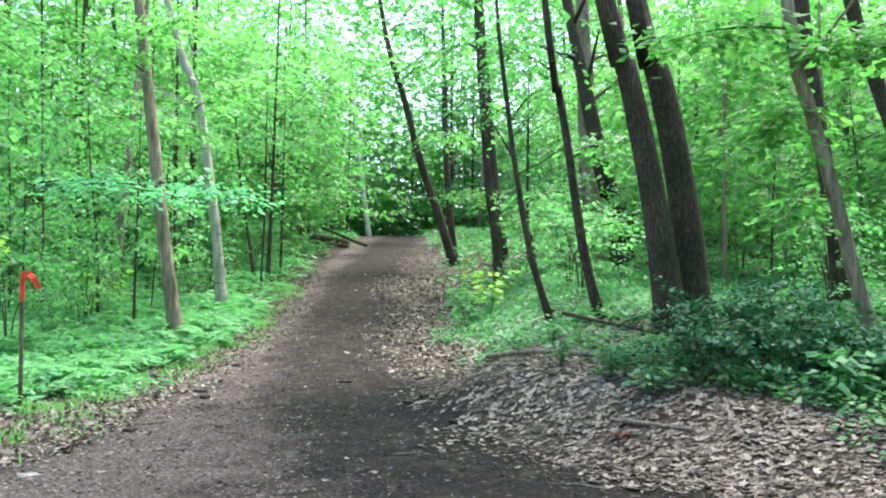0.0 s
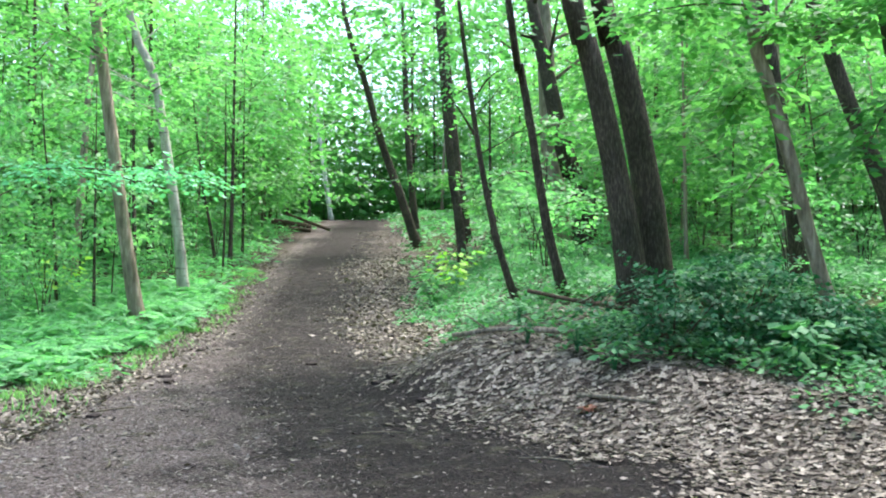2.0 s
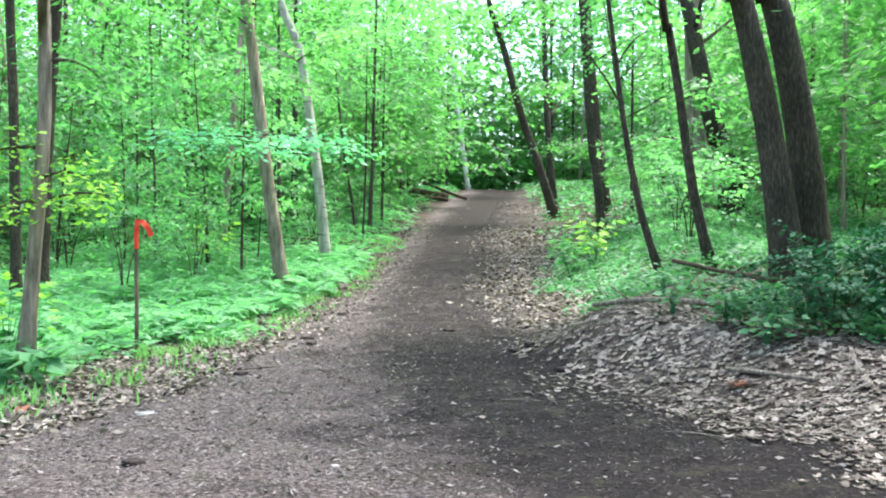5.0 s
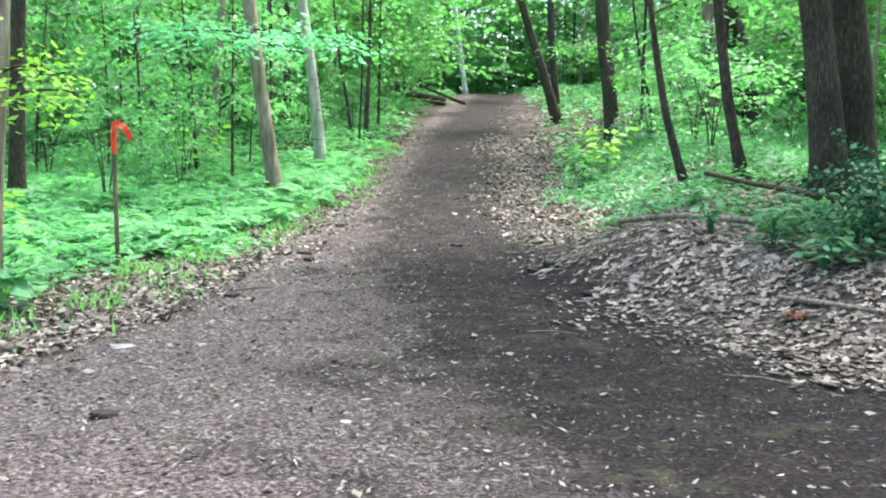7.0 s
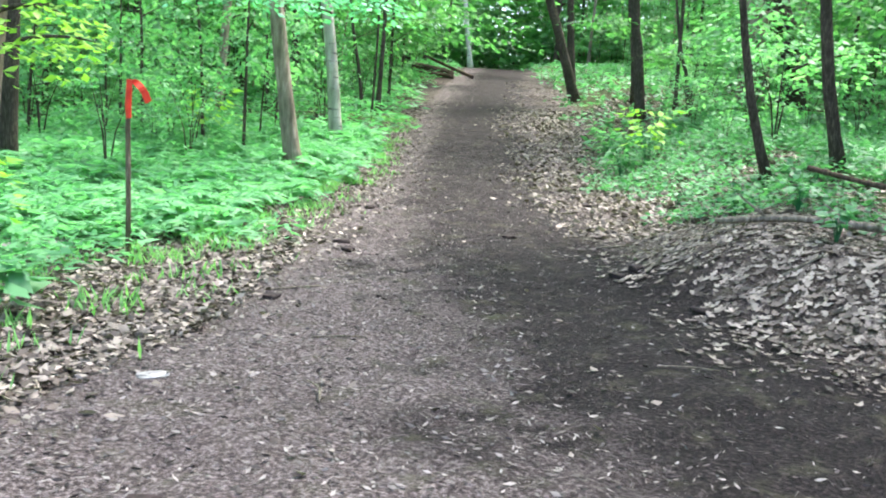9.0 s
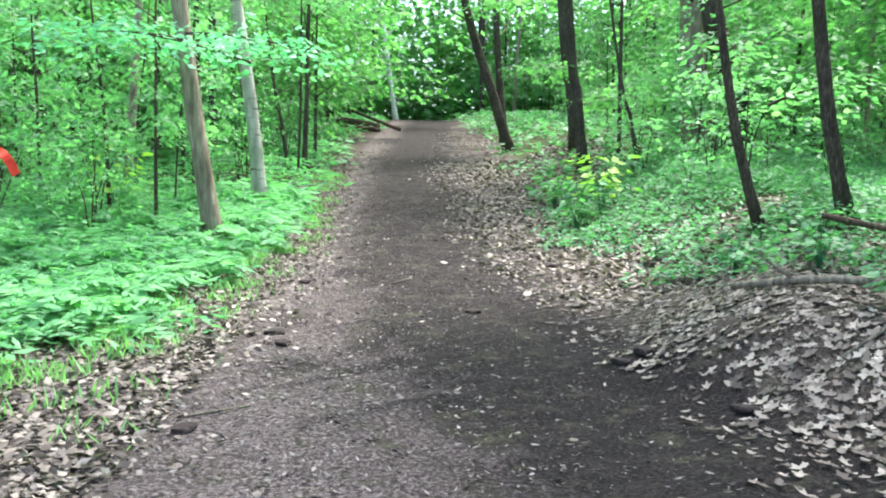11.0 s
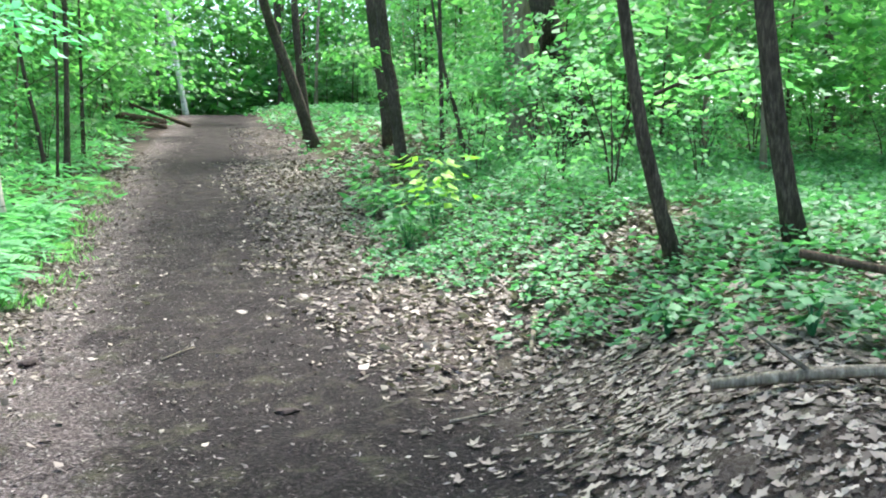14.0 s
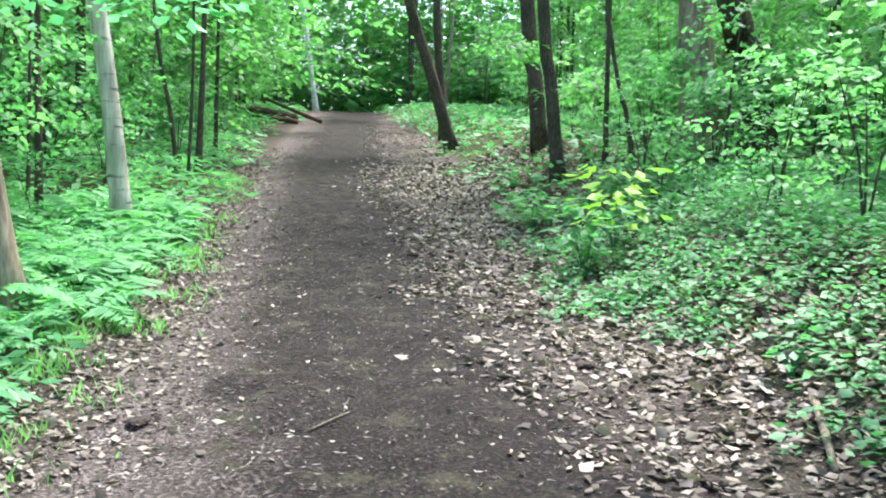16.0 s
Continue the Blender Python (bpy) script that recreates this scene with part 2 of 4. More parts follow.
def build_ground():
    near_x = np.linspace(-16, 16, 200)
    far = np.array([18, 21, 25, 30, 37, 46, 60, 85, 130, 250, 600, 1500, 3500])
    xs = np.concatenate([-far[::-1], near_x, far])
    ys = np.concatenate([[-3500, -1000, -300, -100, -40, -20, -10, -6, -4], np.arange(-3, 30, 0.17), np.arange(30, 66, 0.6), [68, 71, 75, 80, 88, 100, 120, 160, 300, 800, 3500]])
    gx, gy = np.meshgrid(xs, ys)
    z = ground_z(gx, gy)
    rng = np.random.default_rng(3)
    close = (np.abs(gx) < 16) & (gy > -3) & (gy < 30)
    z = z + close * rng.normal(0, 0.011, z.shape)
    verts = np.stack([gx, gy, z], -1).reshape(-1, 3)
    w = len(xs)
    i = np.arange((len(ys) - 1) * (w - 1))
    a = (i // (w - 1)) * w + i % (w - 1)
    faces = np.stack([a, a + 1, a + w + 1, a + w], -1)
    ground = mesh_object("ground", verts.tolist(), faces.tolist(), SOIL, smooth_faces=True)
    x, y = verts[:, 0], verts[:, 1]
    off = np.abs(x - tread(y))
    side = x - tread(y)
    worn = 0.52 * smooth(2.8, 0.1, off) + 0.24 * smooth(1.5, 0.1, off)
    worn = np.maximum(worn, 0.55 * smooth(1.8, 0.3, off) * smooth(12, 18, y))
    worn = np.maximum(worn, 0.8 * smooth(11, 7.5, y) * smooth(-1.6, 0.6, side) * smooth(3.0, 1.2, side))
    for k, shift in ((0.16, -0.55), (0.16, 0.6)):
        worn = worn + k * smooth(0.3, 0.05, np.abs(side - shift - 0.12 * np.sin(0.7 * y))) * smooth(14, 20, y)
    worn = worn + 0.3 * smooth(0.35, 0.9, patchy(x + 0.5 * patchy(x, y, 2.9), y + 0.5 * patchy(y, x, 3.3), 2.2)) * smooth(0.2, 0.8, x - trail_left(y))
    leafy = smooth(0.5, 1.8, side - 0.25 * smooth(14, 20, y) - 1.2 * smooth(9.5, 7.5, y)) * (0.7 - 0.4 * smooth(12.5, 16, y))
    worn = np.maximum(worn, 0.6 * smooth(12, 15, y) * smooth(1.7, 0.7, np.abs(side - 1.3)) * smooth(-0.3, 0.4, patchy(x, y, 2.4)))
    leafy = np.maximum(leafy, 0.75 * smooth(0.5, 0, x - trail_left(y)))
    wild = np.maximum(smooth(0.3, 1.5, trail_left(y) - x), smooth(0.1, 1.0, x - trail_right(y))) * 0.7
    colour = ground.data.color_attributes.new("cover", "FLOAT_COLOR", "POINT")
    colour.data.foreach_set("color", np.stack([worn, leafy, wild, np.ones_like(x)], -1).ravel())
    tagged(ground, "brown earth forest trail with leaf litter climbing a low rise", "ground", kind="structure")


build_ground()


# ---- leaves and wood ----
def leaf_batch(centres, ways, lengths, widths, tilts, rng, fold=0.18):
    """Kite-shaped leaves folded along the midrib, each an island of two triangles."""
    n = len(centres)
    ways = ways / np.linalg.norm(ways, axis=1, keepdims=True)
    side = np.cross(ways, np.array([0, 0, 1.0]))
    side /= np.maximum(np.linalg.norm(side, axis=1, keepdims=True), 1e-6)
    up = np.cross(side, ways)
    c, s = np.cos(tilts)[:, None], np.sin(tilts)[:, None]
    side, up = side * c + up * s, up * c - side * s
    L, W = lengths[:, None], widths[:, None]
    mid = centres + ways * L * 0.42
    v = np.stack([centres, mid + side * W * 0.5 - up * W * fold, centres + ways * L - up * L * 0.08, mid - side * W * 0.5 - up * W * fold], 1)
    i = np.arange(n)[:, None] * 4
    f = np.concatenate([i + np.array([[0, 1, 2]]), i + np.array([[0, 2, 3]])])
    return v.reshape(-1, 3), f


def joined(name, batches, mat):
    vs, fs, base = [], [], 0
    for v, f in batches:
        vs.append(v)
        fs.append(f + base)
        base += len(v)
    me = bpy.data.meshes.new(name)
    v, f = np.concatenate(vs), np.concatenate(fs)
    me.vertices.add(len(v))
    me.vertices.foreach_set("co", v.astype(np.float32).ravel())
    me.loops.add(f.size)
    me.loops.foreach_set("vertex_index", f.astype(np.int32).ravel())
    me.polygons.add(len(f))
    me.polygons.foreach_set("loop_start", np.arange(len(f), dtype=np.int32) * 3)
    me.update(calc_edges=True)
    me.validate()
    me.materials.append(mat)
    return me


def sprays(seed, count, per, radius, low, high, leaf, reach=0.9, flat=0.14):
    """Layered sprays of leaves inside a rounded, gappy crown whose foot is at z = low."""
    rng = np.random.default_rng(seed)
    az = rng.uniform(0, 2 * math.pi, count)
    hh = rng.uniform(0, 1, count)
    shape = np.sqrt(np.clip(1 - (2 * hh - 0.75) ** 2 / 1.6, 0.08, 1))
    rr = radius * shape * rng.uniform(0.25, 1, count) ** 0.6 * (0.8 + 0.3 * np.sin(3 * az + seed))
    layer = np.round(hh * 9) / 9 * 0.6 + hh * 0.4
    tips = np.stack([rr * np.cos(az), rr * np.sin(az), low + (high - low) * layer], -1)
    heading = az + rng.normal(0, 0.6, count)
    k = np.tile(np.linspace(0, 1, per), count)
    o = np.repeat(np.arange(count), per)
    run = np.stack([np.cos(heading), np.sin(heading), rng.normal(-0.12, flat, count)], -1)
    turn = heading[o] + np.where(np.arange(len(o)) % 2, 1, -1) * rng.uniform(0.4, 1.3, len(o))
    centres = tips[o] + run[o] * (k * reach)[:, None] + rng.normal(0, leaf * 0.55, (len(o), 3)) * np.array([1, 1, 0.6])
    ways = np.stack([np.cos(turn), np.sin(turn), rng.normal(-0.3, 0.3, len(o))], -1)
    size = leaf * rng.uniform(0.65, 1.3, len(o))
    return leaf_batch(centres, ways, size, size * rng.uniform(0.55, 0.85, len(o)), rng.normal(0, 0.32, len(o)), rng)


CROWNS = [joined("crown", [sprays(10 + i, 215, 10, 2.9, 0, 5.5, 0.19)], CANOPY) for i in range(5)]
HIGH_CROWNS = [joined("crown", [sprays(30 + i, 75, 8, 3.8, 0, 6.0, 0.22, 1.2)], CANOPY) for i in range(3)]
SMALL_CROWNS = [joined("crown", [sprays(50 + i, 80, 9, 1.15, 0, 2.6, 0.12, 0.5)], SAPLING) for i in range(5)]
LOW_CROWNS = [joined("leaves", [sprays(70 + i, 60, 9, 0.6, 0.1, 1.3, 0.075, 0.3)], SAPLING) for i in range(4)]


def tube(points, radii, sides=10, wobble=0.0, seed=0):
    """A tapered, slightly uneven round limb through the points."""
    rng = np.random.default_rng(seed)
    P = np.array(points, float)
    verts, faces = [], []
    for i, (p, r) in enumerate(zip(P, radii)):
        d = P[min(i + 1, len(P) - 1)] - P[max(i - 1, 0)]
        d /= np.linalg.norm(d)
        u = np.cross(d, (0.31, 0.95, 0.05))
        u /= np.linalg.norm(u)
        w = np.cross(d, u)
        for k in range(sides):
            a = 2 * math.pi * k / sides
            q = r * (1 + wobble * (math.sin(3 * a + seed) * 0.5 + rng.normal(0, 0.4)))
            verts.append(p + (u * math.cos(a) + w * math.sin(a)) * q)
    for i in range(len(P) - 1):
        for k in range(sides):
            a, b = i * sides + k, i * sides + (k + 1) % sides
            faces.append((a, b, b + sides, a + sides))
    faces.append(tuple(range(sides))[::-1])
    faces.append(tuple(range((len(P) - 1) * sides, len(P) * sides)))
    return verts, faces


def fuse(pieces):
    verts, faces = [], []
    for v, f in pieces:
        base = len(verts)
        verts += list(v)
        faces += [tuple(i + base for i in face) for face in f]
    return verts, faces


def curve_through(points, step):
    """Catmull-Rom points along a bent stem."""
    P = [np.array(p, float) for p in points]
    P = [2 * P[0] - P[1]] + P + [2 * P[-1] - P[-2]]
    out = []
    for i in range(1, len(P) - 2):
        n = max(2, int(np.linalg.norm(P[i + 1] - P[i]) / step))
        for k in range(n):
            t = k / n
            a, b, c, d = P[i - 1:i + 3]
            out.append(0.5 * (2 * b + (c - a) * t + (2 * a - 5 * b + 4 * c - d) * t * t + (3 * b - a - 3 * c + d) * t ** 3))
    out.append(P[-2])
    return out


tree_count = 0


def forest_tree(base, stem, r0, r1, bark, small=False):
    """A standing tree: flared trunk through the given stem points, bare limbs, leafy crown."""
    global tree_count
    tree_count += 1
    n = tree_count
    rng = random.Random(n)
    base = np.array(base)
    base[2] = gz(base[0], base[1]) - 0.05
    stem = [np.array(p) - base for p in stem]
    top = stem[-1]
    lean = top - (stem[-2] if len(stem) > 1 else np.zeros(3))
    lean /= np.linalg.norm(lean)
    goal = max(top[2] + 2.0, 7.0 if small else 13.0 + rng.uniform(-1, 2))
    lean = lean * 0.6 + np.array([0, 0, 0.4])
    end = top + lean / lean[2] * (goal - top[2])
    line = curve_through([np.zeros(3)] + stem + [end], 0.45)
    z_end, z_seen = end[2], top[2]
    radii = []
    for p in line:
        k = p[2] / z_seen
        r = r0 + (r1 - r0) * min(k, 1) if k <= 1 else r1 * max(0.18, 1 - 0.85 * (p[2] - z_seen) / (z_end - z_seen))
        radii.append(r * (1 + 0.4 * math.exp(-p[2] / (r0 * 2.2))) * (1 + rng.uniform(-0.03, 0.03)))
    tree = new("sapling_tree" if small else "forest_tree")
    tree.location = base
    parts = [tube(line, radii, 14 if r0 > 0.12 else 9, 0.05, n)]
    v, f = fuse(parts)
    mesh_object("trunk", v, f, bark, tree, smooth_faces=True)
    for i in range(3 if small else 5):
        at = line[int(len(line) * rng.uniform(0.3, 0.92))]
        a = rng.uniform(0, 6.283)
        reach = rng.uniform(0.7, 1.4) if small else rng.uniform(1.2, 2.6)
        way = np.array([math.cos(a), math.sin(a), rng.uniform(0.3, 0.9)])
        bend = [at, at + way * reach * 0.4, at + way * reach * 0.75 + np.array([0, 0, 0.06]), at + way * reach]
        rb = r1 * rng.uniform(0.16, 0.3) + 0.004
        v, f = tube(bend, [rb, rb * 0.75, rb * 0.5, rb * 0.25], 6, 0, n + i)
        mesh_object("limb", v, f, bark, tree, smooth_faces=True)
    if small:
        crown = new("crown", SMALL_CROWNS[n % 5])
        crown.location = end - np.array([0, 0, 2.6])
        crown.scale = (1.25, 1.25, 1.3)
    else:
        crown = new("crown", HIGH_CROWNS[n % 3])
        crown.location = end - np.array([0, 0, 4.8])
    crown.parent = tree
    crown.rotation_euler = (0, 0, rng.uniform(0, 6.28))
    bark_word = "white" if bark == WHITE_BARK else "pale mottled" if bark == BIRCH else "smooth grey" if bark == GREY_BARK else "dark furrowed"
    size_word = "thin young" if small else "slender" if r0 < 0.16 else "stout"
    tagged(tree, f"{size_word} deciduous tree with {bark_word} bark among undergrowth", "tree", "trees of the wood")
    return tree


# ---- trees beside the trail ----
forest_tree((-4.01, 9.24, 0.03), [(-3.89, 9.22, 1.28), (-3.78, 9.19, 2.57), (-3.77, 9.15, 3.62), (-3.77, 9.12, 4.33)], 0.079, 0.059, GREY_BARK)
forest_tree((-11.52, 18.16, 0.60), [(-11.62, 18.09, 1.72), (-12.08, 17.90, 2.97), (-12.61, 17.73, 3.72)], 0.100, 0.062, DARK_BARK, small=True)
forest_tree((-8.46, 15.08, 0.33), [(-8.46, 14.95, 3.46), (-8.51, 14.81, 6.49)], 0.101, 0.071, DARK_BARK)
forest_tree((-15.11, 22.95, 1.03), [(-15.16, 22.74, 5.49), (-15.37, 22.52, 9.47)], 0.159, 0.127, DARK_BARK)
forest_tree((-8.51, 15.80, 0.39), [(-8.33, 15.71, 3.55), (-8.10, 15.64, 6.71)], 0.137, 0.095, DARK_BARK)
forest_tree((-21.64, 40.38, 3.25), [(-21.80, 40.05, 9.85), (-21.82, 39.81, 15.34)], 0.275, 0.165, DARK_BARK)
forest_tree((-15.37, 26.88, 1.52), [(-14.87, 26.88, 4.82), (-14.36, 26.91, 7.38)], 0.092, 0.055, DARK_BARK, small=True)
forest_tree((-4.61, 17.75, 0.52), [(-4.85, 17.61, 2.32), (-5.04, 17.49, 3.98), (-5.22, 17.37, 5.64), (-5.36, 17.27, 6.96)], 0.138, 0.094, GREY_BARK)
forest_tree((-5.42, 22.62, 0.95), [(-5.55, 22.52, 2.58), (-5.79, 22.37, 4.56), (-6.07, 22.21, 6.39), (-6.62, 22.00, 7.95)], 0.141, 0.092, BIRCH)
forest_tree((-0.90, 36.77, 2.77), [(-1.60, 36.48, 4.97), (-2.21, 36.24, 6.72), (-2.91, 35.94, 9.35), (-3.51, 35.69, 11.32)], 0.186, 0.099, DARK_BARK)
forest_tree((-1.19, 40.25, 3.27), [(-1.49, 40.04, 6.28), (-1.66, 39.84, 9.89)], 0.156, 0.108, DARK_BARK)
forest_tree((2.43, 14.76, 0.87), [(2.09, 14.62, 1.95), (1.84, 14.49, 3.25), (1.70, 14.41, 4.30), (1.56, 14.32, 5.44)], 0.061, 0.028, DARK_BARK, small=True)
forest_tree((3.07, 14.10, 1.18), [(2.80, 13.98, 2.13), (2.60, 13.87, 3.43), (2.43, 13.78, 4.42), (2.29, 13.71, 5.18)], 0.072, 0.053, DARK_BARK)
forest_tree((3.98, 13.45, 1.29), [(3.77, 13.36, 2.39), (3.56, 13.28, 3.52), (3.31, 13.20, 4.58), (3.04, 13.13, 5.41)], 0.197, 0.136, DARK_BARK)
forest_tree((4.33, 13.89, 1.33), [(4.22, 13.82, 2.43), (3.98, 13.72, 3.84), (3.70, 13.63, 4.93), (3.50, 13.58, 5.55)], 0.235, 0.149, DARK_BARK)
forest_tree((6.37, 12.77, 0.80), [(6.07, 12.72, 1.79), (5.84, 12.67, 2.75), (5.51, 12.61, 3.92), (5.24, 12.54, 5.25)], 0.096, 0.081, GREY_BARK)
forest_tree((6.81, 15.33, 1.21), [(6.58, 15.23, 3.14), (6.30, 15.13, 5.02), (6.15, 15.07, 6.10)], 0.126, 0.108, DARK_BARK)
forest_tree((7.46, 12.78, 0.80), [(7.36, 12.66, 3.05), (7.24, 12.60, 4.16), (7.02, 12.54, 5.26)], 0.288, 0.203, DARK_BARK)
forest_tree((8.71, 16.05, 1.26), [(8.37, 15.97, 2.77), (7.84, 15.90, 4.09), (7.45, 15.84, 5.21), (7.12, 15.79, 6.34)], 0.151, 0.113, DARK_BARK)
forest_tree((3.98, 28.01, 2.56), [(3.91, 28.11, 4.18), (3.81, 28.21, 5.63)], 0.348, 0.314, GREY_BARK)
forest_tree((4.65, 26.38, 2.27), [(4.54, 26.46, 3.49), (4.31, 26.52, 4.50), (4.03, 26.57, 5.31)], 0.296, 0.255, DARK_BARK)
forest_tree((1.18, 31.43, 2.67), [(0.99, 31.54, 4.40), (0.77, 31.64, 6.00)], 0.187, 0.174, DARK_BARK)
forest_tree((1.20, 27.54, 2.14), [(0.98, 27.65, 3.83), (0.77, 27.76, 5.47)], 0.132, 0.121, DARK_BARK)
forest_tree((2.00, 27.08, 2.21), [(1.99, 27.18, 3.70), (1.99, 27.27, 5.09)], 0.053, 0.043, DARK_BARK, small=True)
forest_tree((2.28, 25.66, 2.11), [(2.09, 25.73, 3.16), (1.86, 25.78, 4.03)], 0.049, 0.034, DARK_BARK, small=True)
forest_tree((-7.05, 23.60, 1.11), [(-7.10, 23.71, 2.76), (-7.16, 23.79, 3.97)], 0.061, 0.043, DARK_BARK)
forest_tree((-7.09, 23.32, 1.07), [(-7.11, 23.41, 2.39)], 0.034, 0.026, DARK_BARK, small=True)
forest_tree((-6.32, 29.50, 1.78), [(-6.30, 29.60, 3.26), (-6.29, 29.71, 4.98)], 0.080, 0.055, DARK_BARK)
forest_tree((-6.12, 28.08, 1.61), [(-6.09, 28.23, 3.72), (-6.12, 28.34, 5.43)], 0.034, 0.029, DARK_BARK, small=True)
forest_tree((-6.87, 32.98, 2.23), [(-6.88, 33.07, 3.53)], 0.065, 0.051, DARK_BARK, small=True)
forest_tree((-6.92, 30.04, 1.90), [(-7.15, 30.13, 3.28), (-7.44, 30.21, 4.66)], 0.057, 0.044, DARK_BARK, small=True)
forest_tree((-9.23, 30.39, 1.97), [(-9.30, 30.54, 4.28)], 0.142, 0.116, DARK_BARK)
tree = forest_tree((-8.9, 62.5, 5.6), [(-9.3, 62.5, 8.5), (-9.9, 62.5, 13.0)], 0.16, 0.12, WHITE_BARK)


# ---- the wood behind ----
def clear_of_trail(x, y, margin):
    return x < trail_left(y) - margin or x > trail_right(y) + margin


def woodland_tree(kind, seed):
    rng = random.Random(seed)
    tree = new("understorey_tree" if kind == "under" else "woodland_tree")
    tall = rng.uniform(6.5, 8.5) if kind == "under" else rng.uniform(14, 17)
    r = rng.uniform(0.03, 0.06) if kind == "under" else rng.uniform(0.08, 0.16)
    drift = np.array([rng.uniform(-0.9, 0.5), rng.uniform(-0.5, 0.5), 0])
    line = curve_through([(0, 0, -0.15), drift * 0.2 + (0, 0, tall * 0.3), drift * 0.75 + (0, 0, tall * 0.65), drift + (0, 0, tall)], 0.6)
    radii = [r * (1 - 0.75 * p[2] / tall) * (1 + 0.5 * math.exp(-max(p[2], 0) / (r * 2.5))) for p in line]
    bark = DARK_BARK if rng.random() < 0.7 else GREY_BARK
    v, f = tube(line, radii, 8, 0.05, seed)
    mesh_object("trunk", v, f, bark, tree, smooth_faces=True)
    for i in range(5):
        at = line[int(len(line) * rng.uniform(0.25, 0.9))]
        a, reach = rng.uniform(0, 6.283), rng.uniform(0.9, 2.0)
        way = np.array([math.cos(a), math.sin(a), rng.uniform(0.2, 0.7)])
        v, f = tube([at, at + way * reach * 0.5, at + way * reach + np.array([0, 0, 0.15])], [r * 0.35, r * 0.22, r * 0.08], 5, 0, i)
        mesh_object("limb", v, f, bark, tree, smooth_faces=True)
    for i in range(1):
        crown = new("crown", CROWNS[seed % 5] if kind == "under" else HIGH_CROWNS[seed % 3])
        crown.parent = tree
        crown.location = drift * 0.6 + ((0, 0, tall - 5.7) if kind == "under" else (0, 0, tall - 5.5))
    tagged(tree, "slender understorey tree with layered bright green leaves" if kind == "under" else "tall straight woodland tree with bare lower trunk",
           "tree", "woodland behind the trail")
    return tree


def scatter(rng, count, xr, yr, margin, gap, taken):
    out, tries = [], 0
    while len(out) < count and tries < count * 60:
        tries += 1
        x, y = rng.uniform(*xr), rng.uniform(*yr)
        if not clear_of_trail(x, y, margin) or any((x - a) ** 2 + (y - b) ** 2 < gap * gap for a, b in taken + out):
            continue
        out.append((x, y))
    return out


rng = random.Random(8)
fixed = [tuple(o.location[:2]) for o in scene.objects if o.type == "EMPTY"]
under = [woodland_tree("under", 200 + i) for i in range(6)]
tall = [woodland_tree("tall", 300 + i) for i in range(6)]
spots = scatter(rng, 62, (-26, -6.5), (24, 58), 2.5, 1.7, fixed) + scatter(rng, 74, (3.5, 28), (20, 58), 1.5, 1.7, fixed)
spots += scatter(rng, 44, (-24, 14), (68, 92), -30, 2.3, fixed) + scatter(rng, 8, (9.5, 18), (9, 20), 2.0, 2.5, fixed) + scatter(rng, 6, (-20, -11), (10, 22), 2, 2.5, fixed)
for i, (x, y) in enumerate(spots):
    m = pose(x, y, gz(x, y), 0, 0, rng.uniform(0, 360))
    if x < 0 and x > -13 and y < 31:
        continue
    k = rng.uniform(0.75, 1.2) if y < 38 else rng.uniform(1.0, 1.9)
    t = copy_thing(under[i % 6], m)
    t.scale = (k, k, k * rng.uniform(0.9, 1.15))
spots = scatter(rng, 42, (-30, -6), (22, 64), 2.0, 1.6, fixed) + scatter(rng, 30, (4, 30), (26, 64), 2.5, 1.6, fixed)
# Last three groups stand unseen around the camera, added to enclose and shade it.
spots += scatter(rng, 30, (-22, 12), (64, 84), -30, 1.6, fixed) + scatter(rng, 16, (-22, 24), (-16, -4), -40, 3.5, fixed) + scatter(rng, 6, (12, 22), (0, 10), 3, 3.0, fixed) + scatter(rng, 6, (-20, -9), (0, 9), 3, 3.0, fixed)
for i, (x, y) in enumerate(spots):
    t = copy_thing(tall[i % 6], pose(x, y, gz(x, y), rng.uniform(-3, 3), rng.uniform(-5, 2), rng.uniform(0, 360)))
    k = rng.uniform(0.7, 1.25)
    t.scale = (k, k, rng.uniform(0.9, 1.1))
for t in under + tall:
    for o in list(t.children_recursive) + [t]:
        bpy.data.objects.remove(o)


def far_woods():
    g = np.random.default_rng(21)
    n = 300000
    a = g.uniform(0, 2 * math.pi, n)
    front = (np.cos(a - math.pi / 2) > 0.55)
    rad = g.uniform(62, 105, n)
    x, y = rad * np.cos(a), rad * np.sin(a) + 8
    keep = front | (g.uniform(0, 1, n) < 0.15)
    x, y = x[keep], y[keep]
    z = ground_z(x, y) + g.uniform(0, 1, len(x)) * 38
    lump = np.sin(x * 0.5 + 3 * np.sin(z * 0.4)) * np.sin(y * 0.45 + z * 0.6)
    sel = lump > -0.8
    c = np.stack([x, y, z], -1)[sel]
    hx, hy = g.uniform(-34, 24, 7000), g.uniform(66, 92, 7000)
    c = np.concatenate([c, np.stack([hx, hy, ground_z(hx, hy) + g.uniform(0, 1, 7000) * 10], -1)])
    lx, ly = g.uniform(-30, 20, 7000), g.uniform(65, 80, 7000)
    c = np.concatenate([c, np.stack([lx, ly, ground_z(lx, ly) + g.uniform(0, 3.2, 7000)], -1)])
    k = len(c)
    t = g.uniform(0, 6.283, k)
    way = np.stack([np.cos(t), np.sin(t), g.normal(-0.2, 0.3, k)], -1)
    size = g.uniform(0.4, 0.95, k)
    me = joined("far_foliage", [leaf_batch(c, way, size, size * 0.7, g.normal(0, 0.5, k), g)], CANOPY)
    tagged(new("far_foliage", me), "distant green woodland foliage closing the view", "foliage", kind="stuff")


far_woods()


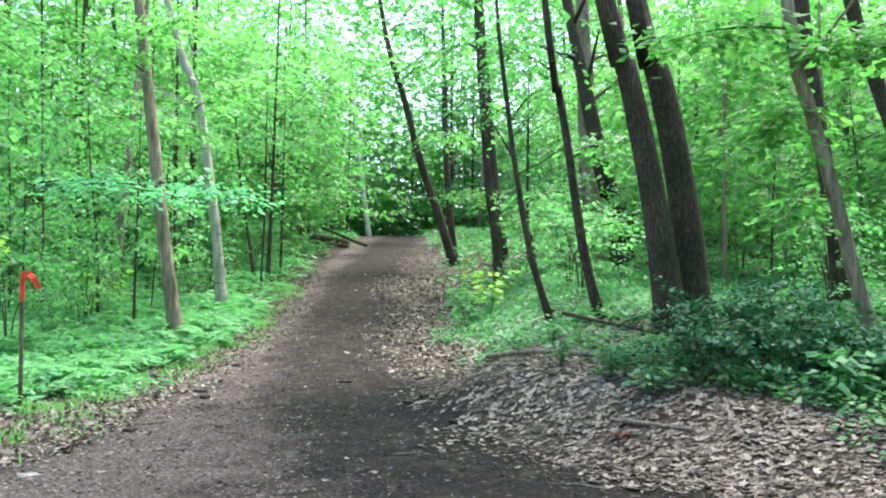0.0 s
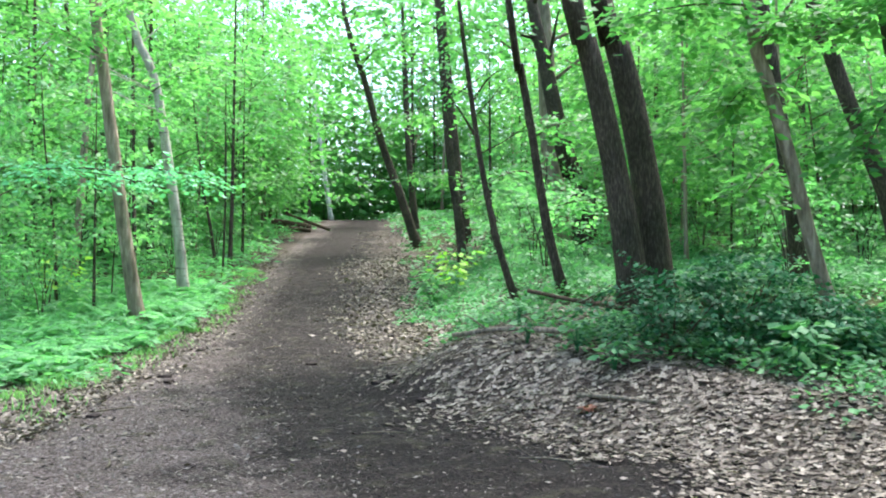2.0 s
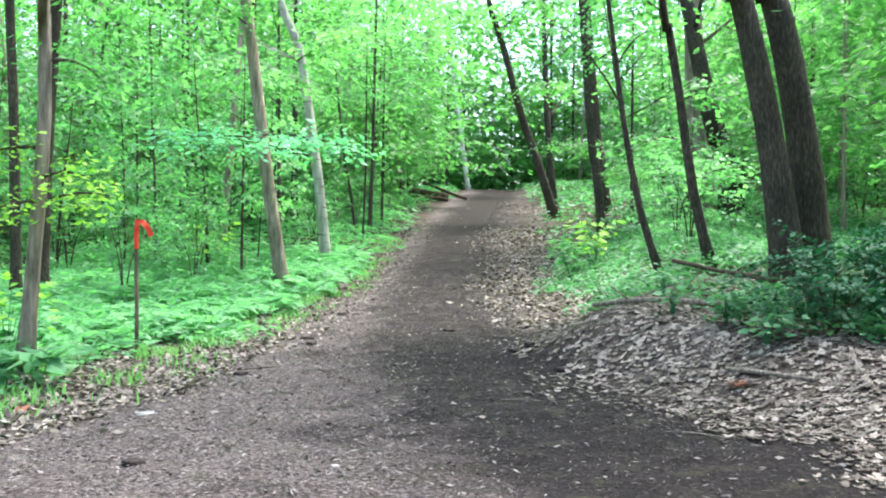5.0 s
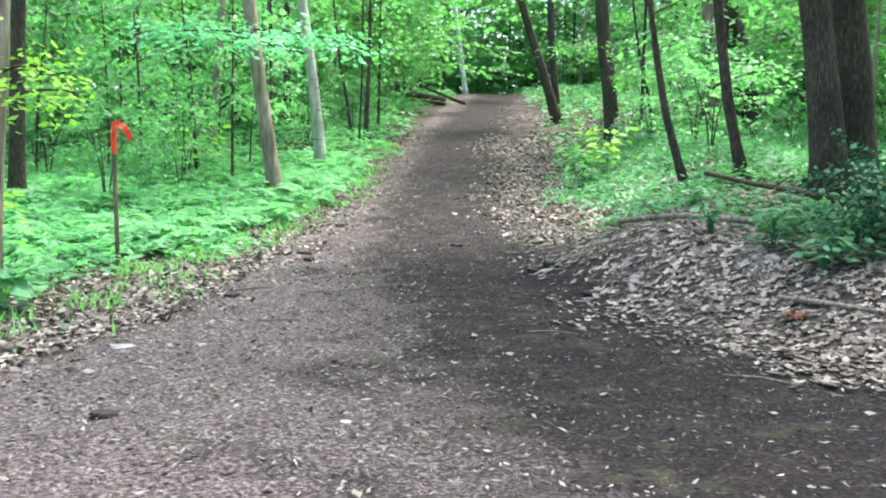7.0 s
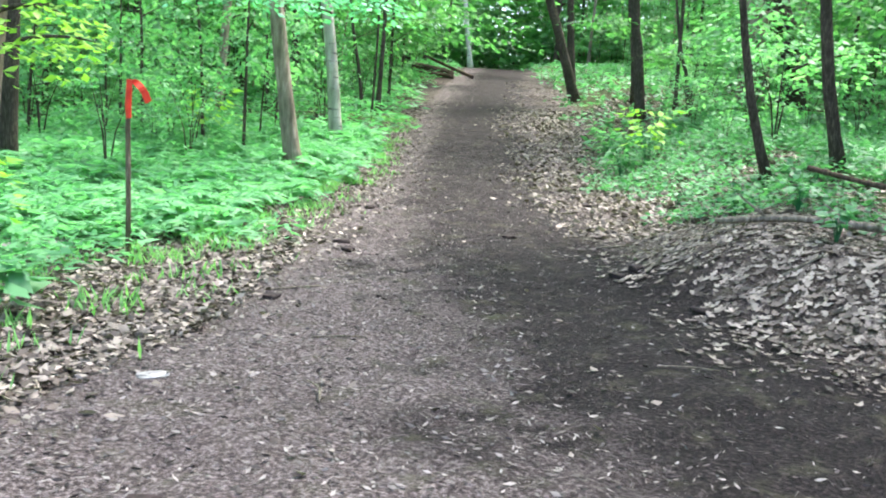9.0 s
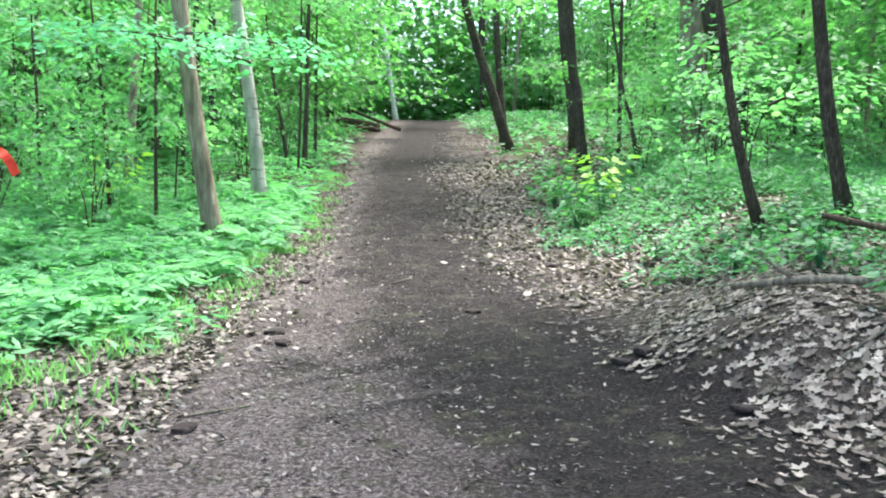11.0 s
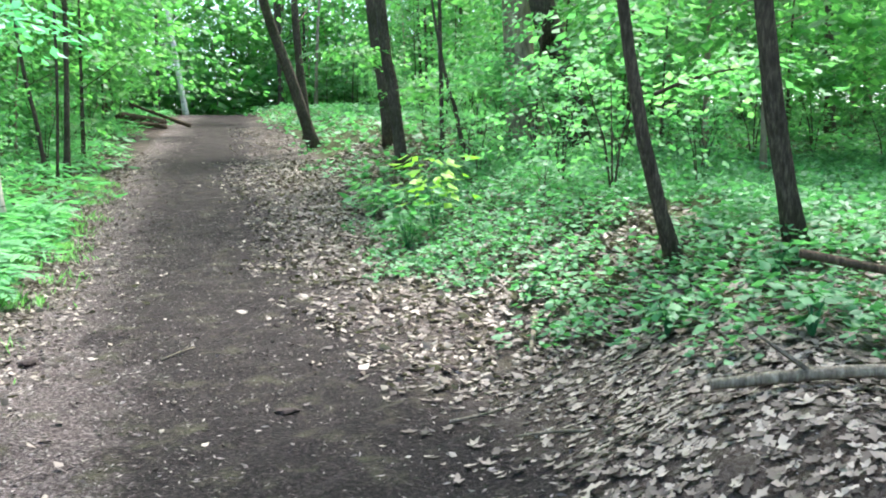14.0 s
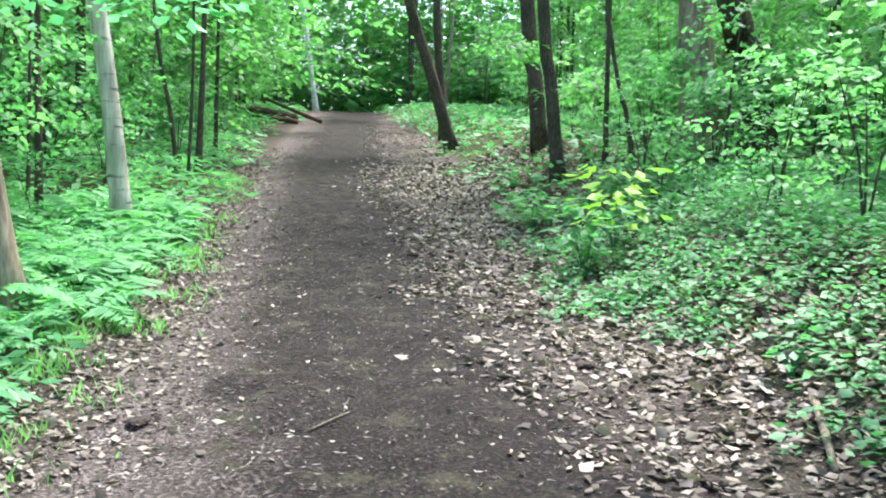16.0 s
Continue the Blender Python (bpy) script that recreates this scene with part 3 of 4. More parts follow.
# ---- undergrowth ----
def sapling(seed, leaves, scale, mat=None):
    rng = random.Random(seed)
    plant = new("sapling")
    mesh = leaves
    if mat:
        mesh = leaves.copy()
        mesh.materials.clear()
        mesh.materials.append(mat)
    for i in range(3):
        a = i * 2.1 + seed
        v, f = tube([(0, 0, -0.05), (0.08 * math.cos(a), 0.08 * math.sin(a), 0.5), (0.3 * math.cos(a), 0.3 * math.sin(a), 1.1)], [0.012, 0.009, 0.003], 5)
        mesh_object("stem", v, f, DARK_BARK, plant)
    crown = new("crown", mesh)
    crown.parent = plant
    plant.scale = (scale,) * 3
    tagged(plant, "knee-high leafy sapling growing through the undergrowth", "sapling", "saplings in the undergrowth")
    return plant


kinds = [sapling(400 + i, LOW_CROWNS[i], 1.0) for i in range(4)]
spots = scatter(rng, 70, (-17, -4.5), (14, 42), 1.6, 1.0, fixed) + scatter(rng, 80, (1.5, 17), (17.5, 42), 1.3, 1.0, fixed) + scatter(rng, 10, (5.5, 12), (11, 17), 1.5, 1.0, fixed)
for i, (x, y) in enumerate(spots):
    t = copy_thing(kinds[i % 4], pose(x, y, gz(x, y), 0, 0, rng.uniform(0, 360)))
    k = rng.uniform(0.6, 1.5)
    t.scale = (k, k, k)
for t in kinds:
    for o in list(t.children_recursive) + [t]:
        bpy.data.objects.remove(o)


def young_tree(seed):
    """A thin pole with a small layered crown, standing in the shade of the wood."""
    rng = random.Random(seed)
    tree = new("young_tree")
    tall = rng.uniform(3.6, 5.6)
    drift = np.array([rng.uniform(-0.35, 0.35), rng.uniform(-0.35, 0.35), 0])
    line = curve_through([(0, 0, -0.1), drift * 0.3 + (0, 0, tall * 0.35), drift + (0, 0, tall * 0.7), drift * 1.3 + (0, 0, tall)], 0.5)
    r = rng.uniform(0.018, 0.04)
    v, f = tube(line, [r * (1 - 0.8 * max(p[2], 0) / tall) for p in line], 7, 0.05, seed)
    mesh_object("trunk", v, f, DARK_BARK, tree, smooth_faces=True)
    for i in range(3):
        at, a = line[int(len(line) * rng.uniform(0.3, 0.8))], rng.uniform(0, 6.283)
        way = np.array([math.cos(a), math.sin(a), rng.uniform(0.1, 0.5)]) * rng.uniform(0.5, 1.0)
        v, f = tube([at, at + way * 0.5, at + way], [r * 0.4, r * 0.25, r * 0.1], 5)
        mesh_object("limb", v, f, DARK_BARK, tree)
    crown = new("crown", SMALL_CROWNS[seed % 5])
    crown.parent = tree
    crown.location = drift + (0, 0, tall * 0.28)
    crown.scale = (1.05, 1.05, tall * 0.74 / 2.6)
    tagged(tree, "thin young tree with sparse layered green leaves", "tree", "young trees in the wood")
    return tree


kinds = [young_tree(500 + i) for i in range(6)]
spots = scatter(rng, 95, (-22, -5), (19, 56), 2.2, 1.3, fixed) + scatter(rng, 62, (2.5, 20), (22, 54), 2.0, 1.4, fixed)
spots += scatter(rng, 26, (-16, 6), (63, 72), -30, 1.2, fixed)
for i, (x, y) in enumerate(spots):
    t = copy_thing(kinds[i % 6], pose(x, y, gz(x, y), 0, 0, rng.uniform(0, 360)))
    k = rng.uniform(0.75, 1.3)
    t.scale = (k, k, k)
for t in kinds:
    for o in list(t.children_recursive) + [t]:
        bpy.data.objects.remove(o)


def frond(seed, length):
    """One arching fern frond: a thin rachis with paired leaflets shrinking towards the tip."""
    g = np.random.default_rng(seed)
    pairs = 13
    k = np.linspace(0.16, 1, pairs)
    x, z = length * k * 0.92, length * (0.85 * k - 0.72 * k * k)
    long = length * 0.3 * np.sin(np.pi * (0.12 + 0.86 * k)) ** 0.8 + 0.012
    c = np.repeat(np.stack([x, np.zeros(pairs), z], -1), 2, axis=0)
    s = np.tile([1.0, -1.0], pairs)
    way = np.stack([np.full(2 * pairs, 0.38), s, g.normal(-0.16, 0.08, 2 * pairs)], -1)
    size = np.repeat(long, 2) * g.uniform(0.88, 1.1, 2 * pairs)
    leaflets = leaf_batch(c, way, size, size * 0.2 + 0.022, g.normal(0, 0.18, 2 * pairs), g)
    kk = np.linspace(0, 1, 6)
    v, f = tube(np.stack([length * kk * 0.92, 0 * kk, length * (0.85 * kk - 0.72 * kk * kk)], -1), [0.005 * (1 - 0.7 * q) for q in kk], 3)
    tri = np.array([t for q in f for t in ([q] if len(q) == 3 else [(q[0], q[1], q[2]), (q[0], q[2], q[3])])])
    return joined("frond", [leaflets, (np.array(v), tri)], FERN)


FRONDS = [frond(600 + i, 0.5 + 0.06 * i) for i in range(4)]


def fern(seed):
    rng = random.Random(seed)
    plant = new("fern")
    for i in range(8):
        f = new("frond", FRONDS[(seed + i) % 4])
        f.parent = plant
        f.rotation_euler = (rng.uniform(-0.15, 0.15), rng.uniform(-0.25, 0.2), i * 0.785 + rng.uniform(-0.25, 0.25))
    tagged(plant, "low green woodland fern with arching feathery fronds", "fern", "ferns beside the trail")
    return plant


kinds = [fern(610 + i) for i in range(4)]
spots = scatter(rng, 105, (-8.5, -3.2), (12.5, 24), 0.5, 0.42, []) + scatter(rng, 12, (-6.5, -3.8), (10.8, 12.6), 0.9, 0.5, [])
for i, (x, y) in enumerate(spots):
    t = copy_thing(kinds[i % 4], pose(x, y, gz(x, y) + 0.06, 0, 0, rng.uniform(0, 360)))
    k = rng.uniform(0.8, 1.35)
    t.scale = (k, k, k)
for t in kinds:
    for o in list(t.children_recursive) + [t]:
        bpy.data.objects.remove(o)


def clump_field(seed, count, xr, yr, inside, per, spread, height, leaf, droop, slim=1.0):
    """Low plants: leaves on several short stems about each root, thinning where the cover is patchy."""
    g = np.random.default_rng(seed)
    x, y = g.uniform(*xr, count), g.uniform(*yr, count)
    keep = inside(x, y, g)
    x, y = x[keep], y[keep]
    o = np.repeat(np.arange(len(x)), per)
    tall = g.uniform(0.5, 1.25, len(x)) * height
    a = g.uniform(0, 6.283, len(o))
    r = spread * np.sqrt(g.uniform(0, 1, len(o)))
    px, py = x[o] + r * np.cos(a), y[o] + r * np.sin(a)
    pz = ground_z(px, py) + tall[o] * g.uniform(0.25, 1, len(o)) * (1 - 0.35 * r / spread)
    way = np.stack([np.cos(a), np.sin(a), g.normal(droop, 0.25, len(o))], -1)
    size = leaf * g.uniform(0.6, 1.35, len(o))
    return leaf_batch(np.stack([px, py, pz], -1), way, size, size * slim * g.uniform(0.5, 0.8, len(o)), g.normal(0, 0.4, len(o)), g)


def left_cover(x, y, g):
    d = trail_left(y) - x
    return (g.uniform(0, 1, len(x)) < smooth(0.0, 1.2, d + 0.4 * patchy(x, y) - 0.9 * smooth(13, 10, y) * smooth(4, 8, y))) & (patchy(x, y) > -0.75)


def right_cover(x, y, g):
    d = x - trail_right(y)
    return (g.uniform(0, 1, len(x)) < smooth(-0.1, 0.9, d + 0.45 * patchy(x, y, 1.6))) & (patchy(x, y) > -0.8)


ferns = joined("ground_ferns", [clump_field(1, 4600, (-12, -2.6), (8.5, 24), left_cover, 17, 0.26, 0.36, 0.16, 0.05, 0.42),
                                clump_field(6, 1500, (-13, -2.8), (-6, 8.5), left_cover, 12, 0.26, 0.33, 0.12, 0.05),
                                clump_field(2, 3200, (-26, -4), (22, 60), left_cover, 11, 0.45, 0.5, 0.3, 0.05, 0.5)], FERN)
tagged(new("ground_ferns", ferns), "dense low green ferns and herbs covering the forest floor", "ferns", kind="stuff")
herbs = joined("ground_herbs", [clump_field(3, 5200, (0, 12), (8, 25), right_cover, 19, 0.2, 0.32, 0.082, 0.0),
                                clump_field(7, 1500, (4, 13), (-6, 8), right_cover, 12, 0.25, 0.3, 0.1, 0.0),
                                clump_field(4, 3200, (-6, 26), (22, 60), right_cover, 9, 0.45, 0.5, 0.22, 0.0)], HERB)
tagged(new("ground_herbs", herbs), "patchy low green woodland herbs on the bank", "herbs", kind="stuff")


def verge_grass():
    g = np.random.default_rng(5)
    n = 12000
    y = g.uniform(6.5, 30, n)
    x = trail_left(y) + g.normal(-0.4, 0.32, n)
    x = x - np.abs(g.normal(0, 0.7, n)) * smooth(13, 10, y)
    tuft = patchy(x, y, 4.1) > 0.15
    x, y = x[tuft], y[tuft]
    k = len(x)
    a = g.uniform(0, 6.283, k)
    way = np.stack([np.cos(a) * 0.5, np.sin(a) * 0.5, g.uniform(0.5, 1.3, k)], -1)
    size = g.uniform(0.07, 0.19, k)
    me = joined("verge_grass", [leaf_batch(np.stack([x, y, ground_z(x, y)], -1), way, size, size * 0.09 + 0.003, g.normal(0, 0.6, k), g)], GRASS)
    tagged(new("verge_grass", me), "thin tufts of grass along the trail edge", "grass", kind="stuff")


verge_grass()


# ---- litter ----
def oak_leaf_batch(x, y, size, g, raise_by=0.012):
    """Dry lobed leaves, curled, lying on the ground."""
    n = len(x)
    a = g.uniform(0, 6.283, n)
    out = np.array([(0, 0), (0.28, 0.24), (0.38, 0.12), (0.62, 0.34), (0.68, 0.14), (1.0, 0.0), (0.68, -0.14), (0.6, -0.34), (0.38, -0.12), (0.26, -0.22)])
    lift = g.uniform(0.02, 0.3, n) * size
    tip = g.normal(0, 0.22, n)
    verts = np.zeros((n, 10, 3))
    ux, uy = np.cos(a), np.sin(a)
    for k, (p, q) in enumerate(out):
        q = q * g.uniform(0.7, 1.2, n)
        verts[:, k, 0] = x + size * (p * ux - q * uy)
        verts[:, k, 1] = y + size * (p * uy + q * ux)
        verts[:, k, 2] = raise_by + lift * (4 * q * q + (2 * p - 1) ** 2 * 0.6) + tip * size * (p - 0.5) * 0.5
    verts[:, :, 2] += ground_z(verts[:, :, 0], verts[:, :, 1]) + np.abs(tip * size * 0.25)[:, None]
    tri = np.array([(0, 1, 9), (1, 2, 8), (1, 8, 9), (2, 3, 4), (2, 4, 6), (2, 6, 8), (6, 7, 8), (4, 5, 6)])
    f = (np.arange(n)[:, None, None] * 10 + tri[None]).reshape(-1, 3)
    return verts.reshape(-1, 3), f


def leaf_litter():
    g = np.random.default_rng(11)
    n = 235000
    y = 1 + 33 * g.uniform(0, 1, n) ** 1.3
    x = tread(y) + g.uniform(-0.3, 8.5, n)
    d = x - tread(y) - 0.6 * smooth(9.5, 7.5, y)
    d = d - 0.35 * smooth(9.5, 12, y) * smooth(18, 15, y)
    cover = smooth(0.25, 1.5, d + 0.45 * patchy(x, y, 2.0) + g.normal(0, 0.25, n)) * smooth(3.0, 0.8, x - trail_right(y)) * (1 - 0.75 * smooth(12.5, 15, y) * smooth(2.6, 1.2, d)) * (0.55 + 0.45 * smooth(4, 9.5, y)) * (0.6 + 0.4 * smooth(-0.5, 0.2, patchy(x, y, 1.4) + g.normal(0, 0.2, n)))
    keep = (g.uniform(0, 1, n) < cover) & (y + x * 0.3 > 3.5)
    x, y = x[keep], y[keep]
    size = 0.042 + 0.075 * g.uniform(0, 1, len(x)) ** 1.4
    near = y < 14
    right = oak_leaf_batch(x[near], y[near], size[near], g)

    def flat_leaves(x, y, size):
        a = g.uniform(0, 6.283, len(x))
        way = np.stack([np.cos(a), np.sin(a), g.normal(0.05, 0.25, len(x))], -1)
        return leaf_batch(np.stack([x, y, ground_z(x, y) + 0.02], -1), way, size, size * g.uniform(0.4, 0.8, len(x)), g.normal(0, 0.5, len(x)), g)

    beyond = flat_leaves(x[~near], y[~near], size[~near] * 1.15)
    y2 = 4.5 + 32 * g.uniform(0, 1, 15000) ** 1.5
    x2 = trail_left(y2) + g.normal(-0.15, 0.4, 15000) - np.abs(g.normal(0, 0.8, 15000)) * smooth(13, 10, y2)
    y5 = g.uniform(5.5, 12.5, 11000)
    x5 = trail_left(y5) + 0.3 - 2.6 * g.uniform(0, 1, 11000) ** 1.2
    x2, y2 = np.concatenate([x2, x5]), np.concatenate([y2, y5])
    left = flat_leaves(x2, y2, g.uniform(0.035, 0.1, len(x2)))
    y3 = g.uniform(5, 45, 5000)
    x3 = g.uniform(0, 1, 5000) * (trail_right(y3) - trail_left(y3)) + trail_left(y3)
    bare = (np.abs(x3 - tread(y3)) > 0.5) & (g.uniform(0, 1, 5000) < 0.25)
    x3, y3 = x3[bare], y3[bare]
    sparse = flat_leaves(x3, y3, g.uniform(0.03, 0.075, len(x3)))
    y4 = 14 + 34 * g.uniform(0, 1, 34000) ** 1.2
    x4 = tread(y4) + 0.3 + g.uniform(0, 1, 34000) ** 0.6 * (trail_right(y4) + 0.4 - tread(y4) - 0.3)
    heap = g.uniform(0, 1, 34000) < 0.08 + 0.3 * smooth(-0.1, 0.5, patchy(x4, y4, 2.7) + 0.5 * patchy(y4, x4, 6.1))
    x4, y4 = x4[heap], y4[heap]
    hill = flat_leaves(x4, y4, 0.035 + 0.075 * g.uniform(0, 1, len(x4)) ** 1.5)
    tagged(new("leaf_litter", joined("leaf_litter", [right, beyond, left, sparse, hill], LITTER)), "dry tan and brown fallen leaves strewn over the ground", "leaf litter", kind="stuff")


def wood_chips():
    g = np.random.default_rng(12)
    n = 150000
    y = -2.5 + 28 * g.uniform(0, 1, n) ** 1.7
    x = trail_left(y) - 0.2 + (tread(y) + 2.4 - trail_left(y)) * g.uniform(0, 1, n) ** 1.25
    thin = g.uniform(0, 1, n) < 1 - 0.72 * smooth(2.0, 0.3, np.abs(x - tread(y)))
    thin &= g.uniform(0, 1, n) < 1 - 0.4 * smooth(0.4, 1.2, x - tread(y)) * smooth(11, 8, y)
    x, y = x[thin], y[thin]
    k = len(x)
    a = g.uniform(0, 6.283, k)
    size = 0.012 + 0.05 * g.uniform(0, 1, k) ** 2
    way = np.stack([np.cos(a), np.sin(a), g.normal(0.05, 0.2, k)], -1)
    me = joined("wood_chips", [leaf_batch(np.stack([x, y, ground_z(x, y) + 0.012], -1), way, size, size * g.uniform(0.14, 0.4, k), g.normal(0, 0.5, k), g)], CHIP)
    tagged(new("wood_chips", me), "small pale wood chips and twigs trodden into the trail", "wood chips", kind="stuff")


leaf_litter()
wood_chips()


# ---- things beside the trail ----
def fallen_log(points, r0, r1, mat, label, twigs=0, seed=0, name="fallen_log"):
    rng = random.Random(seed)
    log = new(name)
    base = np.array(points[0], float)
    log.location = base
    line = curve_through([np.array(p, float) - base for p in points], 0.18)
    n = len(line)
    v, f = tube(line, [(r0 + (r1 - r0) * i / (n - 1)) * rng.uniform(0.93, 1.08) for i in range(n)], 9, 0.07, seed)
    mesh_object("trunk", v, f, mat, log, smooth_faces=True)
    for i in range(twigs):
        at = line[rng.randrange(n // 4, n - 1)]
        a = rng.uniform(0, 6.283)
        w = np.array([math.cos(a) * 0.5, math.sin(a) * 0.5, 0.35]) * rng.uniform(0.2, 0.6)
        v, f = tube([at, at + w * 0.6, at + w], [r1 * 0.4, r1 * 0.28, r1 * 0.1], 5)
        mesh_object("twig", v, f, mat, log)
    tagged(log, label, "log" if r0 > 0.03 else "stick")
    return log


def on_ground(x, y, up):
    return (x, y, gz(x, y) + up)


fallen_log([on_ground(1.53, 12.03, 0.13), on_ground(2.2, 11.8, 0.1), on_ground(3.05, 11.55, 0.08)], 0.028, 0.038, DEAD, "weathered grey fallen branch lying on leaf litter", 2, 1)
fallen_log([(2.48, 13.0, gz(2.48, 13.0) + 0.38), (3.0, 12.75, gz(3.0, 12.75) + 0.3), (3.8, 12.4, gz(3.8, 12.4) + 0.22), (4.3, 12.2, gz(4.3, 12.2) + 0.0)], 0.026, 0.038, ROT, "dark fallen branch propped among green herbs", 3, 2)
fallen_log([on_ground(2.8, 9.6, 0.02), on_ground(3.1, 9.3, 0.04), on_ground(3.45, 9.05, 0.02)], 0.025, 0.018, DEAD, "short bent stick on dry leaves", 1, 3, "stick")
fallen_log([on_ground(1.45, 15.5, 0.03), on_ground(1.32, 15.0, 0.05), on_ground(1.2, 14.55, 0.03)], 0.03, 0.02, DEAD, "mossy grey stick at the litter edge", 0, 4, "stick")
fallen_log([on_ground(5.6, 8.2, 0.02), on_ground(5.95, 8.7, 0.12), on_ground(6.35, 9.2, 0.3)], 0.03, 0.02, DEAD, "broken branch leaning up from dry leaves", 1, 5, "branch")
fallen_log([on_ground(-8.9, 48.6, 0.9), on_ground(-7.6, 48.2, 0.5), on_ground(-6.7, 47.9, 0.22), on_ground(-6.4, 47.8, 0.12)], 0.06, 0.09, ROT, "dark fallen trunk propped over a log at the crest", 4, 6)
fallen_log([on_ground(-9.6, 48.9, 0.3), on_ground(-8.5, 48.4, 0.28), on_ground(-7.5, 48.0, 0.2)], 0.26, 0.2, ROT, "thick dark weathered log beside the trail crest", 3, 7)
fallen_log([on_ground(-9.3, 47.7, 0.12), on_ground(-8.3, 47.5, 0.16), on_ground(-7.3, 47.4, 0.1)], 0.14, 0.1, ROT, "dark rotten log beside the trail crest", 2, 8)
for i, (x, y, a, r) in enumerate([(-1.2, 8.6, 0.4, 0.006), (-0.75, 7.4, 1.9, 0.008), (-2.0, 9.9, 0.5, 0.01), (0.9, 8.7, 0.1, 0.007), (0.45, 13.4, 0.2, 0.012), (2.6, 7.6, 2.6, 0.01), (-1.6, 15.2, 0.9, 0.008), (1.9, 10.6, 0.4, 0.014), (1.1, 12.6, 2.2, 0.012)]):
    L = 0.12 + 10 * r
    fallen_log([on_ground(x, y, 0.01), on_ground(x + L * math.cos(a), y + L * math.sin(a), 0.025), on_ground(x + 2 * L * math.cos(a + 0.15), y + 2 * L * math.sin(a + 0.15), 0.01)],
               r, r * 0.6, DEAD, "thin dry twig lying on the trail", 1, 20 + i, "twig_on_trail")


def marker_stake():
    x, y = -3.69, 10.8
    stake = new("marker_stake")
    stake.location = (x, y, gz(x, y))
    v, f = tube([(0.02, 0, -0.1), (0.015, 0, 0.4), (0.0, 0, 0.9), (-0.01, 0, 1.3), (0.0, 0, 1.56)], [0.025, 0.023, 0.023, 0.021, 0.018], 8, 0.06, 3)
    mesh_object("post", v, f, STAKE, stake, smooth_faces=True)
    v, f = tube([(0, 0, 1.22), (-0.008, 0, 1.35), (0, 0, 1.48), (0, 0, 1.56)], [0.025, 0.029, 0.027, 0.024], 10, 0.1, 5)
    mesh_object("wrapped_ribbon", v, f, RIBBON, stake, "bright orange-red plastic ribbon")
    rows = []
    for i in range(9):
        k = i / 8
        px, pz = 0.02 + 0.16 * k, 1.55 + 0.12 * k - 0.33 * k * k - 0.03 * math.sin(5 * k)
        for s in (-1, 1):
            rows.append((px + s * 0.022, 0.012 * s + 0.02 * math.sin(7 * k), pz + s * 0.015))
            rows.append((px + s * 0.022, 0.004 + 0.012 * s + 0.02 * math.sin(7 * k), pz + s * 0.015))
    faces = []
    for i in range(8):
        a = i * 4
        faces += [(a, a + 2, a + 6, a + 4), (a + 1, a + 5, a + 7, a + 3), (a, a + 4, a + 5, a + 1), (a + 2, a + 3, a + 7, a + 6)]
    faces += [(0, 1, 3, 2), (32, 34, 35, 33)]
    mesh_object("ribbon_tail", rows, faces, RIBBON, stake, "loose fluttering ribbon end")
    tagged(stake, "thin wooden stake wrapped with orange ribbon at the trail edge", "stake")


marker_stake()


def stone(x, y, sx, sy, sz, mat, label, seed, name="stone"):
    bm = bmesh.new()
    bmesh.ops.create_icosphere(bm, subdivisions=3, radius=1)
    for v in bm.verts:
        n = noise.noise(v.co * 1.4 + Vector((seed, 0, 0)))
        v.co = v.co * (1 + 0.35 * n)
        v.co.z = max(min(v.co.z, 0.6), -0.5)
        v.co = Vector((v.co.x * sx, v.co.y * sy, v.co.z * sz))
    me = bpy.data.meshes.new(name)
    bm.to_mesh(me)
    bm.free()
    me.materials.append(mat)
    ob = new(name, me)
    ob.matrix_world = pose(x, y, gz(x, y) + sz * 0.3, 0, 0, seed * 40)
    tagged(ob, label, "earth" if mat == CLOD else "stone")


stone(-1.65, 7.45, 0.085, 0.05, 0.016, STONE, "flat pale stone half sunk in the trail", 1)
stone(-4.6, 10.7, 0.5, 0.22, 0.08, STONE, "low flat grey stone slab among grass", 2)
stone(-3.05, 7.05, 0.12, 0.09, 0.06, STONE, "grey stone at the trail edge", 3)
stone(-2.85, 7.0, 0.1, 0.08, 0.055, STONE, "grey stone at the trail edge", 4)
stone(0.27, 6.2, 0.035, 0.025, 0.02, PALE_STONE, "small pale pebble on the trail", 5)
stone(-2.45, 6.9, 0.06, 0.05, 0.03, PALE_STONE, "small pale pebble on the trail", 6)
stone(-2.68, 7.42, 0.08, 0.05, 0.05, BRICK_RED, "reddish broken stone at the trail edge", 7)


for i, (x, y, r) in enumerate([(-1.88, 9.7, 0.11), (-1.99, 12.07, 0.12), (1.02, 5.0, 0.1), (-0.56, 13.84, 0.09), (-2.15, 12.37, 0.13), (0.84, 11.58, 0.13), (0.67, 11.5, 0.1), (-0.95, 6.1, 0.09), (0.27, 16.9, 0.13), (-2.64, 15.3, 0.11), (0.6, 14.6, 0.1), (1.3, 10.4, 0.1)]):
    stone(x, y, r * 0.85, r * 0.55, r * 0.35, CLOD, "dark crumbled clod of earth kicked up on the trail", 20 + i, "earth_clod")


